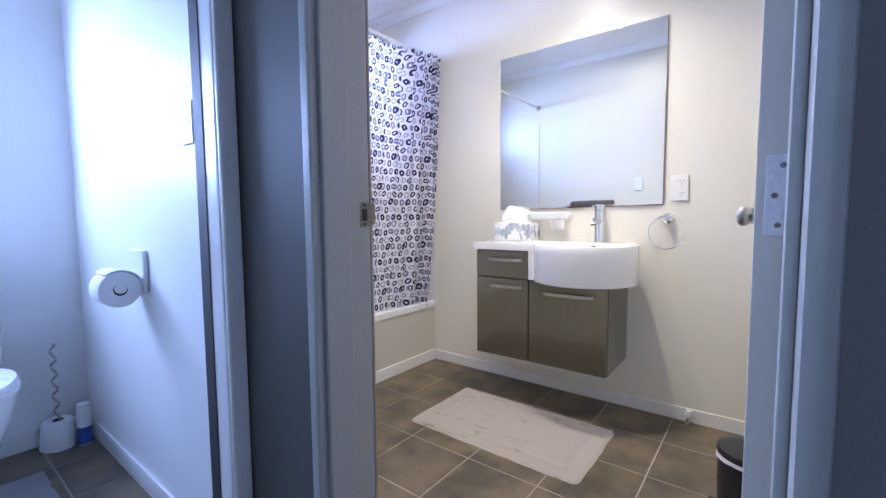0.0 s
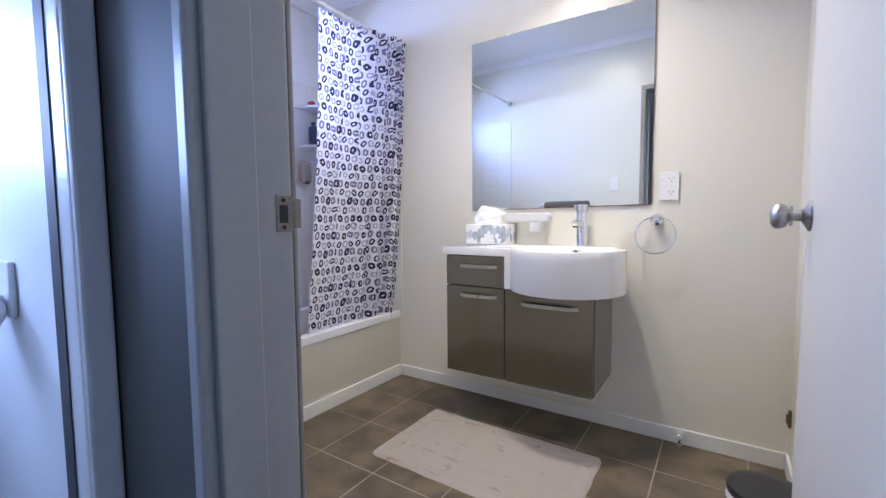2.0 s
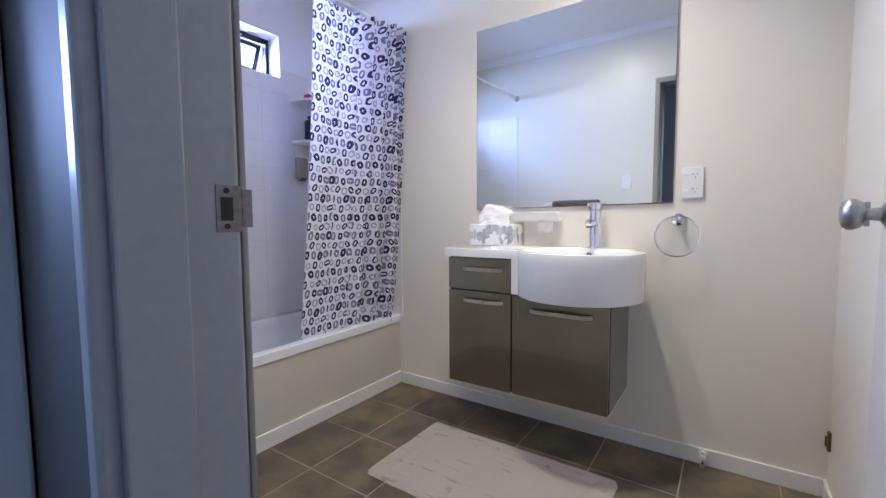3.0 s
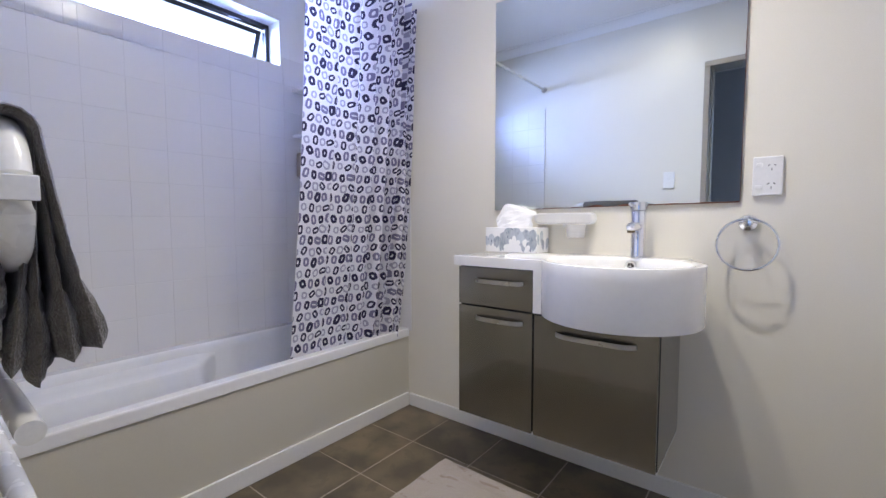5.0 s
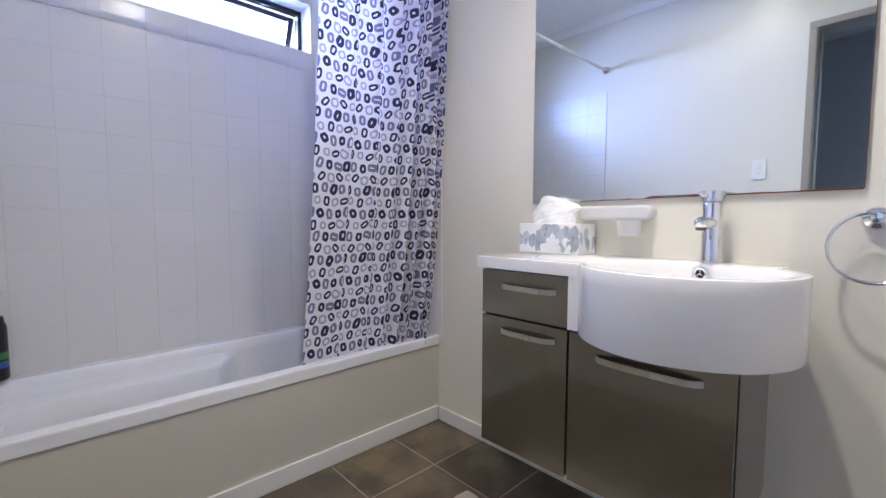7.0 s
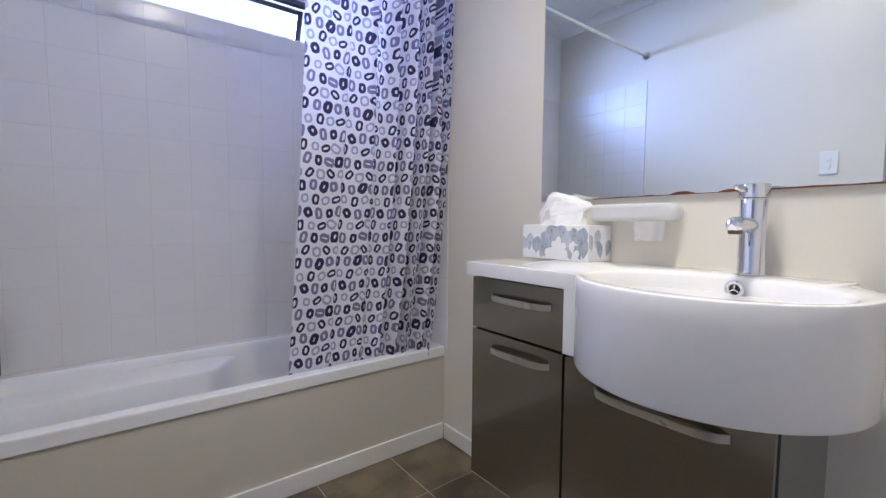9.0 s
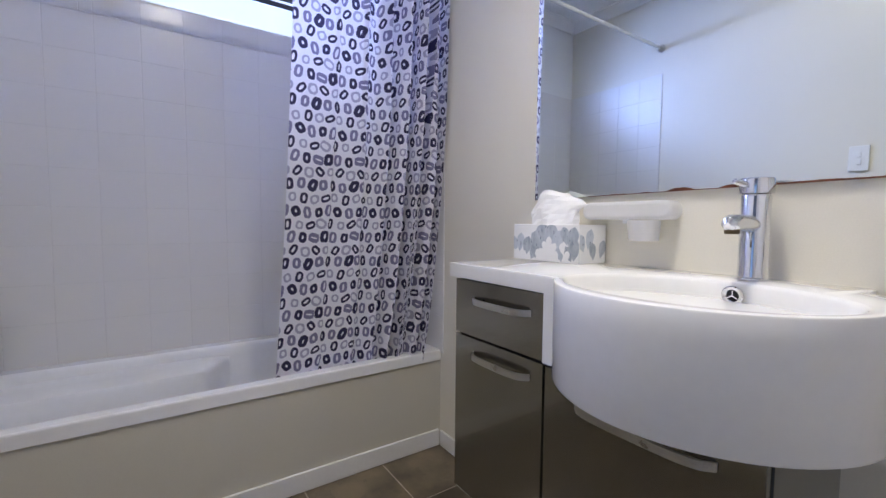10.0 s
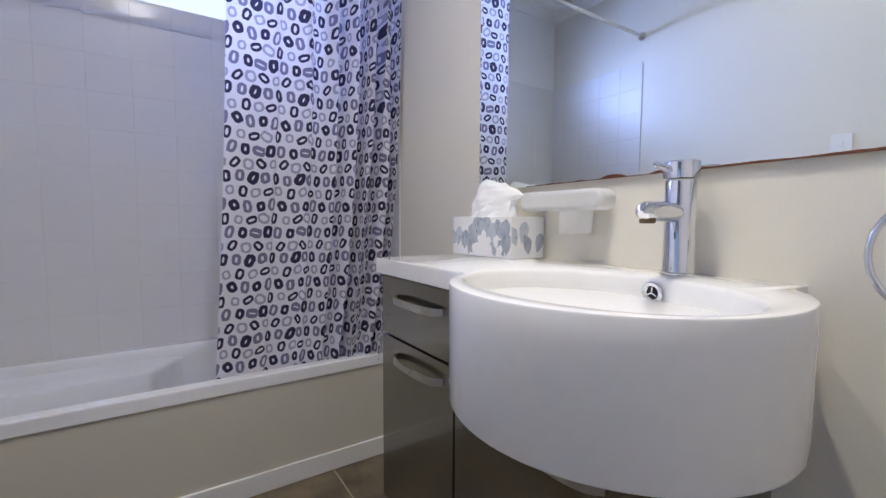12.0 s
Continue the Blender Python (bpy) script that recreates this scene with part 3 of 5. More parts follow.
# windows
def awning_window(name, y0, y1, z0, z1, lean, label):
    bm = boxes((-2.80, XW + 0.004, y0 - 0.0, y1, z0, z0 + 0.012), (-2.80, XW + 0.004, y0, y1, z1 - 0.012, z1),
               (-2.80, XW + 0.004, y0, y0 + 0.012, z0 + 0.012, z1 - 0.012), (-2.80, XW + 0.004, y1 - 0.012, y1, z0 + 0.012, z1 - 0.012))
    root = setting(name, bm, gloss_white, label, "window")
    a, b, c, d = y0 + 0.012, y1 - 0.012, z0 + 0.012, z1 - 0.012
    w = 0.022
    part("window_frame", boxes((-2.835, -2.80, a, b, c, c + w), (-2.835, -2.80, a, b, d - w, d), (-2.835, -2.80, a, a + w, c + w, d - w),
                               (-2.835, -2.80, b - w, b, c + w, d - w)), black_metal, root, "black aluminium window frame")
    # sash hung from its top edge, pushed out below
    sash = boxes((-0.012, 0.012, a + w, b - w, -(d - c) + 0.04, -(d - c) + 0.075), (-0.012, 0.012, a + w, b - w, -0.05, -0.025),
                 (-0.012, 0.012, a + w, a + w + 0.028, -(d - c) + 0.075, -0.05), (-0.012, 0.012, b - w - 0.028, b - w, -(d - c) + 0.075, -0.05))
    pane = boxes((-0.003, 0.003, a + w + 0.02, b - w - 0.02, -(d - c) + 0.06, -0.04))
    turn = Matrix.Translation((-2.845, 0, d)) @ Matrix.Rotation(radians(lean), 4, 'Y')
    for m in (sash, pane):
        bmesh.ops.transform(m, matrix=turn, verts=m.verts)
    sash_ob = part("sash", sash, black_metal, root, "black aluminium awning sash")
    glass = part("pane", pane, window_glass, sash_ob)
    glass.visible_shadow = False
    reach = (d - c - 0.06)
    for y in (a + w + 0.006, b - w - 0.006):
        foot = Vector((-2.845 - math.sin(radians(lean)) * reach, y, d - math.cos(radians(lean)) * reach))
        part("stay", swept(bmesh.new(), [(-2.815, y, c + w + 0.004), tuple(foot.lerp(Vector((-2.815, y, c + w)), 0.4)), tuple(foot)], 0.005, 8), black_metal, root)
    return root


awning_window("window_1", WY0, WY1, WZ0, WZ1, 24, "high awning window with white reveal, pushed open")
awning_window("window_2", TY0, TY1, TZ0, TZ1, 6, "toilet room window with white reveal")

# the open door, swung a little past square
DF = -0.131    # its face towards the room, at the hinges


def swung(bm):
    """Turns what is drawn square to the wall by the door's own angle about its hinges."""
    for v in bm.verts:
        v.co.x += 0.0190 * (v.co.y - 0.802)
    return bm


door_ob = setting("door_3", swung(boxes((DF, DF + 0.036, 0.802, 1.560, 0.012, 2.03), bevel=0.002)), door_cream, "cream-white painted flush door, standing open", "door", True)
hinge = part("hinge_leaf", boxes((-0.1215, DF + 0.0345, 0.7990, 0.8018, 0.990, 1.085), bevel=0.0012), hinge_paint, door_ob, "painted steel hinge leaf")
for sx, sz in ((-0.1055, 1.073), (-0.1125, 1.038), (-0.1085, 1.003)):
    part("screw", turned(bmesh.new(), [(0.0034, 0.0), (0.003, -0.0010), (0.001, -0.0006)], (sx, 0.7991, sz), 'Y', 12), strike_metal, hinge)
knob_prof = [(0.031, 0.0), (0.030, -0.004), (0.020, -0.009), (0.011, -0.015), (0.010, -0.028), (0.012, -0.033), (0.022, -0.038), (0.026, -0.046), (0.026, -0.054), (0.021, -0.061), (0.012, -0.064), (0.001, -0.065)]
knob = part("door_knob", swung(turned(bmesh.new(), knob_prof, (DF, 1.492, 1.014), 'X', 28)), steel_worn, door_ob, "satin chrome round door knob")
part("latch_button", swung(boxes((DF - 0.034, DF - 0.028, 1.486, 1.498, 1.024, 1.034), (DF - 0.034, DF - 0.028, 1.486, 1.498, 0.994, 1.004))), steel_worn, knob)

# the bathroom's things
def make_bath():
    root = thing("bathtub", (-2.34, 1.65, 0.0), "white acrylic bathtub set against the tiled wall", "bathtub")
    x0, x1, y0, y1, top = XW + 0.001, -1.996, YS + 0.001, YN - 0.001, 0.428

    def rounded(ax0, ax1, ay0, ay1, r, z, n=8):
        pts = []
        for cx, cy, a in ((ax1 - r, ay1 - r, 0), (ax0 + r, ay1 - r, 90), (ax0 + r, ay0 + r, 180), (ax1 - r, ay0 + r, 270)):
            for i in range(n + 1):
                t = radians(a + 90 * i / n)
                pts.append((cx + r * math.cos(t), cy + r * math.sin(t), z))
        return pts

    rings = [rounded(x0, x1, y0, y1, 0.004, 0.384), rounded(x0, x1, y0, y1, 0.004, top - 0.006), rounded(x0 + 0.003, x1 - 0.003, y0 + 0.003, y1 - 0.003, 0.004, top - 0.001),
             rounded(x0 + 0.007, x1 - 0.007, y0 + 0.007, y1 - 0.007, 0.005, top)]
    ix0, ix1, iy0, iy1 = x0 + 0.062, x1 - 0.045, y0 + 0.09, y1 - 0.08
    for inset, z, r in ((0.0, top, 0.10), (0.008, top - 0.003, 0.10), (0.016, top - 0.014, 0.10), (0.024, top - 0.05, 0.11), (0.04, 0.25, 0.12), (0.055, 0.14, 0.12), (0.08, 0.10, 0.12), (0.12, 0.085, 0.10)):
        rings.append(rounded(ix0 + inset, ix1 - inset, iy0 + inset * 2.2, iy1 - inset * 1.5, r, z))
    # the rim falls a little towards the tiled wall
    rings = [[(x, y, z - 0.013 * min(1.0, z / 0.4) * (x1 - x) / (x1 - x0)) for x, y, z in ring] for ring in rings]
    bm = bmesh.new()
    vs = [[bm.verts.new(p) for p in ring] for ring in rings]
    for a, b in zip(vs, vs[1:]):
        for i in range(len(a)):
            j = (i + 1) % len(a)
            bm.faces.new((a[i], a[j], b[j], b[i]))
    bm.faces.new(vs[-1])
    bmesh.ops.recalc_face_normals(bm, faces=bm.faces)
    part("tub", bm, acrylic, root)
    # arm rest ledge along the far side
    bm = bmesh.new()
    rows = []
    for i in range(41):
        y = iy0 + 0.03 + (1.74 - iy0 - 0.03) * i / 40
        k = min(1.0, max(0.0, (1.735 - y) / 0.13))
        k = k * k * (3 - 2 * k)
        w = 0.100 * k
        rows.append([(ix0 + 0.004, y, 0.386), (ix0 + 0.022 + 0.10 * w, y, 0.370), (ix0 + 0.026 + 0.40 * w, y, 0.362), (ix0 + 0.028 + 0.80 * w, y, 0.355), (ix0 + 0.030 + w, y, 0.346),
                     (ix0 + 0.033 + 1.06 * w, y, 0.330), (ix0 + 0.036 + 1.10 * w, y, 0.28), (ix0 + 0.045 + 1.12 * w, y, 0.11)])
    sheet(bm, rows)
    bmesh.ops.recalc_face_normals(bm, faces=bm.faces)
    part("arm_rest", bm, acrylic, root)
    part("waste", turned(bmesh.new(), [(0.03, 0.0), (0.03, 0.003), (0.022, 0.004), (0.001, 0.002)], (-2.34, 2.1, 0.0855), 'Z', 20), chrome, root, "chrome bath waste")
    return root


make_bath()


def make_cabinet(x0, x1, z0, z1, fronts, label):
    root = thing("vanity_cabinet", ((x0 + x1) / 2, 2.32, z0), label, "cabinet", "vanity cabinets")
    part("body", boxes((x0 + 0.001, x1 - 0.001, 2.166, YN - 0.001, z0, z1), bevel=0.001), laminate, root)
    part("bottom_panel", boxes((x0 + 0.001, x1 - 0.001, 2.152, YN - 0.001, z0 - 0.007, z0 - 0.0005), bevel=0.001), plastic_white, root, "white melamine bottom panel")
    # near-black sheet behind the fronts, in place of shade in their gaps
    part("gap_shade", boxes((x0 + 0.001, x1 - 0.001, 2.1648, 2.1658, z0 + 0.001, z1 - 0.001)), matt_dark, root, "dark sheet shading the gaps between the fronts")
    for kind, fz0, fz1, hx0, hx1, hz in fronts:
        front = part(kind, boxes((x0 + 0.003, x1 - 0.003, 2.145, 2.1645, fz0, fz1), bevel=0.0012), laminate, root)
        # bowed strap handle
        bm = bmesh.new()
        n = 16
        outer, inner = [], []
        for i in range(n + 1):
            k = i / n
            bow = 0.025 * (1 - (2 * k - 1) ** 4) ** 0.6
            x = hx0 + (hx1 - hx0) * k
            outer.append((x, 2.1455 - bow - 0.0035))
            inner.append((x, 2.1455 - bow * 0.99 + 0.0012))
        rows = []
        for zz in (hz - 0.0075, hz + 0.0075):
            rows.append([bm.verts.new((x, y, zz)) for x, y in outer] + [bm.verts.new((x, min(y, 2.1452), zz)) for x, y in reversed(inner)])
        m = len(rows[0])
        for i in range(m):
            j = (i + 1) % m
            bm.faces.new((rows[0][i], rows[0][j], rows[1][j], rows[1][i]))
        for r in rows:
            for i in range(n):
                bm.faces.new((r[i], r[i + 1], r[m - 2 - i], r[m - 1 - i]))
        bmesh.ops.recalc_face_normals(bm, faces=bm.faces)
        part("handle", bm, nickel, front, "satin nickel bow handle")
    return root


make_cabinet(-1.408, -1.089, 0.258, 0.8445, (("drawer_front", 0.6935, 0.8370, -1.325, -1.128, 0.790), ("door", 0.259, 0.6875, -1.325, -1.128, 0.648)),
             "grey-brown gloss cabinet with drawer and door, hung on the wall")
make_cabinet(-1.088, -0.689, 0.258, 0.6925, (("door", 0.259, 0.686, -1.006, -0.752, 0.632),), "grey-brown gloss cabinet with one flap, hung under the basin")


def make_basin():
    cx, cy, r, top = -0.843, 2.267, 0.250, 0.879
    rx0, rx1, ry0, ry1 = -1.422, -0.660, 2.136, YN - 0.001
    root = thing("washbasin", (cx, cy, 0.694), "white ceramic worktop with a round drum basin", "washbasin")

    def edge(a):
        d = (math.cos(a), math.sin(a))
        t = 9.0
        if d[0] > 1e-9:
            t = min(t, (rx1 - cx) / d[0])
        if d[0] < -1e-9:
            t = min(t, (rx0 - cx) / d[0])
        if d[1] > 1e-9:
            t = min(t, (ry1 - cy) / d[1])
        if d[1] < -1e-9:
            t = min(t, (ry0 - cy) / d[1])
        return max(t, r)

    angles = {2 * math.pi * i / 96 for i in range(96)}
    for x, y in ((rx0, ry0), (rx0, ry1), (rx1, ry1)):
        angles.add(math.atan2(y - cy, x - cx) % (2 * math.pi))
    angles.add((math.pi + math.asin(-(ry0 - cy) / r)) % (2 * math.pi))
    angles.add(math.acos((rx1 - cx) / r))
    angles = sorted(angles)
    bm = bmesh.new()
    bowl = ((0.221, 0.0), (0.217, -0.002), (0.214, -0.008), (0.211, -0.03), (0.204, -0.07), (0.188, -0.105), (0.15, -0.128), (0.09, -0.138), (0.025, -0.142))
    loops = []
    for k, dz in ((0.0, -0.037), (0.0, -0.004), (0.0012, -0.0012), (0.004, 0.0)):
        loops.append([bm.verts.new((cx + (edge(a) - k) * math.cos(a), cy + (edge(a) - k) * math.sin(a), top + dz)) for a in angles])
    # the bowl is wider than deep, to leave a ledge for the tap
    for br, dz in bowl:
        k = br / 0.221
        loops.append([bm.verts.new((cx + 0.226 * k * math.cos(a), cy - 0.052 + 0.172 * k * math.sin(a) * (1.0 if math.sin(a) > 0 else 1.0 - 0.04 * k), top + dz)) for a in angles])
    m = len(angles)
    for p, q in zip(loops, loops[1:]):
        for i in range(m):
            j = (i + 1) % m
            bm.faces.new((p[i], p[j], q[j], q[i]))
    bm.faces.new(loops[-1])
    # the underside ring, from the outer edge in to the drum
    under = [bm.verts.new((cx + min(edge(a), r - 0.001) * math.cos(a), cy + min(edge(a), r - 0.001) * math.sin(a), top - 0.037)) for a in angles]
    for i in range(m):
        j = (i + 1) % m
        if (loops[0][i].co - under[i].co).length > 1e-4 or (loops[0][j].co - under[j].co).length > 1e-4:
            bm.faces.new((loops[0][j], loops[0][i], under[i], under[j]))
    bmesh.ops.recalc_face_normals(bm, faces=bm.faces)
    part("worktop", bm, ceramic, root)
    # drum below the worktop
    drum = bmesh.new()
    turned(drum, [(0.20, 0.690), (r - 0.007, 0.690), (r - 0.002, 0.692), (r, 0.697), (r, 0.842)], (cx, cy, 0), 'Z', 96)
    part("drum", drum, ceramic, root)
    part("skirt", boxes((-1.0875, -1.035, 2.137, 2.165, 0.6935, 0.8428), bevel=0.0015), ceramic, root)
    ov = part("overflow", turned(bmesh.new(), [(0.0188, 0.0), (0.0188, -0.0030), (0.0168, -0.0048), (0.0118, -0.0042), (0.0096, -0.0015), (0.0096, 0.0)], (-0.832, 2.3755, 0.853), 'Y', 28), chrome, root, "chrome overflow ring")
    part("overflow_hole", turned(bmesh.new(), [(0.0094, 0.0), (0.0094, -0.0012)], (-0.832, 2.3755, 0.853), 'Y', 20), dark_slot, ov)
    bars = bmesh.new()
    for a in (90, 210, 330):
        swept(bars, [(-0.832, 2.3725, 0.853), (-0.832 + 0.0094 * math.cos(radians(a)), 2.3725, 0.853 + 0.0094 * math.sin(radians(a)))], 0.0014, 6)
    part("overflow_grid", bars, chrome, ov)
    part("waste", turned(bmesh.new(), [(0.032, 0.0), (0.032, 0.003), (0.02, 0.004), (0.001, 0.003)], (cx, cy - 0.052, 0.7385), 'Z', 24), chrome, root, "chrome basin waste")
    return root


make_basin()


def make_tap():
    x, y, z = -0.825, 2.440, 0.8802
    root = thing("basin_tap", (x, y, z), "chrome single-lever basin mixer tap on the worktop", "tap")
    part("body", turned(bmesh.new(), [(0.030, 0.0), (0.030, 0.004), (0.0262, 0.006), (0.0250, 0.010), (0.0250, 0.163), (0.0240, 0.165)], (x, y, z), 'Z', 40), chrome, root)
    head = part("head", turned(bmesh.new(), [(0.0240, 0.1665), (0.0288, 0.1675), (0.0288, 0.1945), (0.0276, 0.1970), (0.012, 0.1985), (0.001, 0.1985)], (x, y, z), 'Z', 40), chrome, root)
    ca, sa = math.cos(radians(-110)), math.sin(radians(-110))
    part("lever", swept(bmesh.new(), [(x + r * ca, y + r * sa, z + h) for r, h in ((0.024, 0.184), (0.045, 0.188), (0.054, 0.190), (0.057, 0.1905))], [0.0062, 0.0062, 0.0058, 0.003], 14), chrome, head)
    spout = bmesh.new()
    reach = ((0.012, 0.108), (0.05, 0.110), (0.085, 0.110), (0.104, 0.1095), (0.114, 0.108), (0.119, 0.106))
    swept(spout, [(x, y - d, z + h) for d, h in reach], [0.0165, 0.0165, 0.0165, 0.0160, 0.0125, 0.005], 24)
    sp = part("spout", spout, chrome, root)
    part("aerator", turned(bmesh.new(), [(0.0085, -0.0195), (0.0115, -0.0190), (0.0125, -0.0165), (0.0125, -0.006)], (x, y - 0.100, z + 0.1095), 'Z', 24), brass_old, sp, "dull brass aerator")
    return root


make_tap()


def make_mirror():
    x0, x1, z0, z1 = -1.452, -0.532, 1.062, 1.977
    root = thing("wall_mirror", ((x0 + x1) / 2, 2.49, z0), "frameless square wall mirror with a rusted lower edge", "mirror")
    part("backing", boxes((x0 + 0.002, x1 - 0.002, 2.4962, YN - 0.001, z0 + 0.012, z1 - 0.002)), black_metal, root)

    def lower(x):
        """The glass's lower edge rises a little from one end to the other."""
        return z0 - 0.001 + 0.010 * (x - x0) / (x1 - x0)

    glass = boxes((x0, x1, 2.4915, 2.4960, z0, z1))
    for v in glass.verts:
        if v.co.z < 1.5:
            v.co.z = lower(v.co.x)
    part("glass", glass, mirror_mat, root, "silvered mirror glass", False)
    # ragged rust along the lower edge: small spots, one mound, then a long band
    bm = bmesh.new()
    rnd = random.Random(5)
    n = 260
    low, high = [], []
    for i in range(n + 1):
        x = x0 + 0.20 + (x1 - x0 - 0.202) * i / n
        h = 0.0004
        for at, wide, tall in ((-1.205, 0.014, 0.0014), (-1.168, 0.022, 0.0018), (-1.139, 0.007, 0.0020), (-1.080, 0.018, 0.0022), (-0.995, 0.034, 0.0072), (-0.888, 0.026, 0.0058)):
            h = max(h, tall * max(0.0, 1 - ((x - at) / wide) ** 2))
        if x > -0.835:
            h = max(h, 0.0018 + 0.0040 * max(0.0, 0.35 + noise.noise(Vector((x * 11, 0, 3)))))
        h += rnd.random() * 0.0006 + 0.0008 * max(0.0, noise.noise(Vector((x * 60, 5, 0))))
        low.append((x, 2.4907, lower(x) - 0.0008))
        high.append((x, 2.4907, lower(x) + h))
    sheet(bm, [low, high], 0.0007)
    part("rusted_edge", bm, rust, root, "brown rusted silvering")
    bm = bmesh.new()
    side = []
    for i in range(60):
        z = z0 + 0.011 + (z1 - z0 - 0.011) * i / 59
        side.append((z, 0.0008 + 0.0022 * max(0.0, noise.noise(Vector((z * 8, 2, 7))))))
    sheet(bm, [[(x1 + 0.0006, 2.4907, z) for z, w in side], [(x1 - w, 2.4907, z) for z, w in side]], 0.0007)
    part("rusted_edge", bm, rust, root)
    for cx in (x0 + 0.22, x1 - 0.22):
        part("clip", boxes((cx - 0.012, cx + 0.012, 2.4885, 2.4985, z1 - 0.006, z1 + 0.006), bevel=0.001), plastic_white, root)
    return root


make_mirror()


def make_outlet():
    x0, x1, z0, z1 = -0.502, -0.426, 1.090, 1.211
    root = thing("power_outlet", ((x0 + x1) / 2, 2.494, z0), "white plastic double power point with two switches", "power outlet")
    part("plate", boxes((x0, x1, 2.487, YN - 0.0005, z0, z1), bevel=0.003), plastic_white, root)
    for z in (z0 + 0.026, z1 - 0.026):
        part("switch", boxes((x0 + 0.008, x0 + 0.025, 2.4825, 2.4869, z - 0.006, z + 0.006), bevel=0.002), plastic_white, root)
        sx, sz = x1 - 0.028, z + (0.006 if z < 1.15 else -0.006)
        sock = part("socket", turned(bmesh.new(), [(0.019, 0.0), (0.019, -0.0006), (0.001, -0.0008)], (sx, 2.4869, sz), 'Y', 24), plastic_white, root)
        for a, rad in ((30, 0.0), (150, 0.0), (270, 0.0)):
            ca, sa = math.cos(radians(a)), math.sin(radians(a))
            tilt = {30: -60, 150: 60, 270: 0}[a]
            bm = boxes((-0.0011, 0.0011, -0.0006, 0.0006, -0.0036, 0.0036))
            bmesh.ops.transform(bm, matrix=Matrix.Translation((sx + 0.0085 * ca, 2.4858, sz + 0.0085 * sa)) @ Matrix.Rotation(radians(tilt), 4, 'Y'), verts=bm.verts)
            part("slot", bm, dark_slot, sock)
    return root


make_outlet()


def make_switch(x, y, z, out, label, rockers=(-0.018, 0.018)):
    root = thing("light_switch", (x, y, z), label, "light switch")
    a, b = sorted((y, y + out * 0.009))
    part("plate", boxes((x - 0.036, x + 0.036, a + 0.0004, b, z - 0.058, z + 0.058), bevel=0.0025), plastic_white, root)
    a, b = sorted((y + out * 0.0092, y + out * 0.013))
    for dz in rockers:
        part("rocker", boxes((x - 0.008, x + 0.008, a, b, z + dz - 0.012, z + dz + 0.012), bevel=0.0015), plastic_white, root)
    return root


make_switch(-1.035, YS, 1.30, 1, "white two-gang light switch beside the doorway")
make_switch(-1.41, 0.685, 1.285, -1, "plain white cover plate on the toilet room wall", ())


def make_towel_ring():
    x, z = -0.508, 1.003
    root = thing("towel_ring", (x, 2.49, z), "chrome towel ring on a round wall mount, empty", "towel ring")
    part("mount", turned(bmesh.new(), [(0.027, -0.0005), (0.027, -0.010), (0.024, -0.015), (0.013, -0.019), (0.011, -0.026), (0.0125, -0.030), (0.0125, -0.050), (0.010, -0.053), (0.001, -0.054)], (x, YN, z), 'Y', 32), chrome, root)
    cy = 2.462
    ring = [(x + 0.080 * math.sin(2 * math.pi * i / 64), cy - 0.013 * (1 - math.cos(2 * math.pi * i / 64)), z - 0.067 + 0.080 * math.cos(2 * math.pi * i / 64)) for i in range(64)]
    part("ring", swept(bmesh.new(), ring, 0.0042, 12, closed=True), chrome, root)
    return root


make_towel_ring()


def make_holder():
    """A tumbler and toothbrush holder of clouded white plastic."""
    root = thing("tumbler_holder", (-1.09, 2.46, 0.95), "frosted white plastic tumbler holder fixed to the wall", "tumbler holder")
    bar = boxes((-1.236, -0.992, 2.448, YN - 0.001, 0.998, 1.044))
    ends = [e for e in bar.edges if abs(e.verts[0].co.y - e.verts[1].co.y) > 0.01]
    bmesh.ops.bevel(bar, geom=ends, offset=0.021, segments=8, affect='EDGES', profile=0.5)
    rim = [e for e in bar.edges if all(v.co.y < 2.449 for v in e.verts)]
    bmesh.ops.bevel(bar, geom=rim, offset=0.009, segments=4, affect='EDGES', profile=0.5)
    part("bar", bar, frost, root)
    part("clip", boxes((-1.108, -1.094, 2.440, 2.462, 0.988, 0.9975), bevel=0.002), frost, root)
    cup = bmesh.new()
    turned(cup, [(0.033, 0.0), (0.0345, 0.003), (0.0375, 0.050), (0.0362, 0.050), (0.033, 0.005), (0.001, 0.004)], (-1.060, 2.455, 0.9465), 'Z', 40)
    part("tumbler", cup, clear_cup, root, "cloudy clear plastic tumbler")
    return root


make_holder()


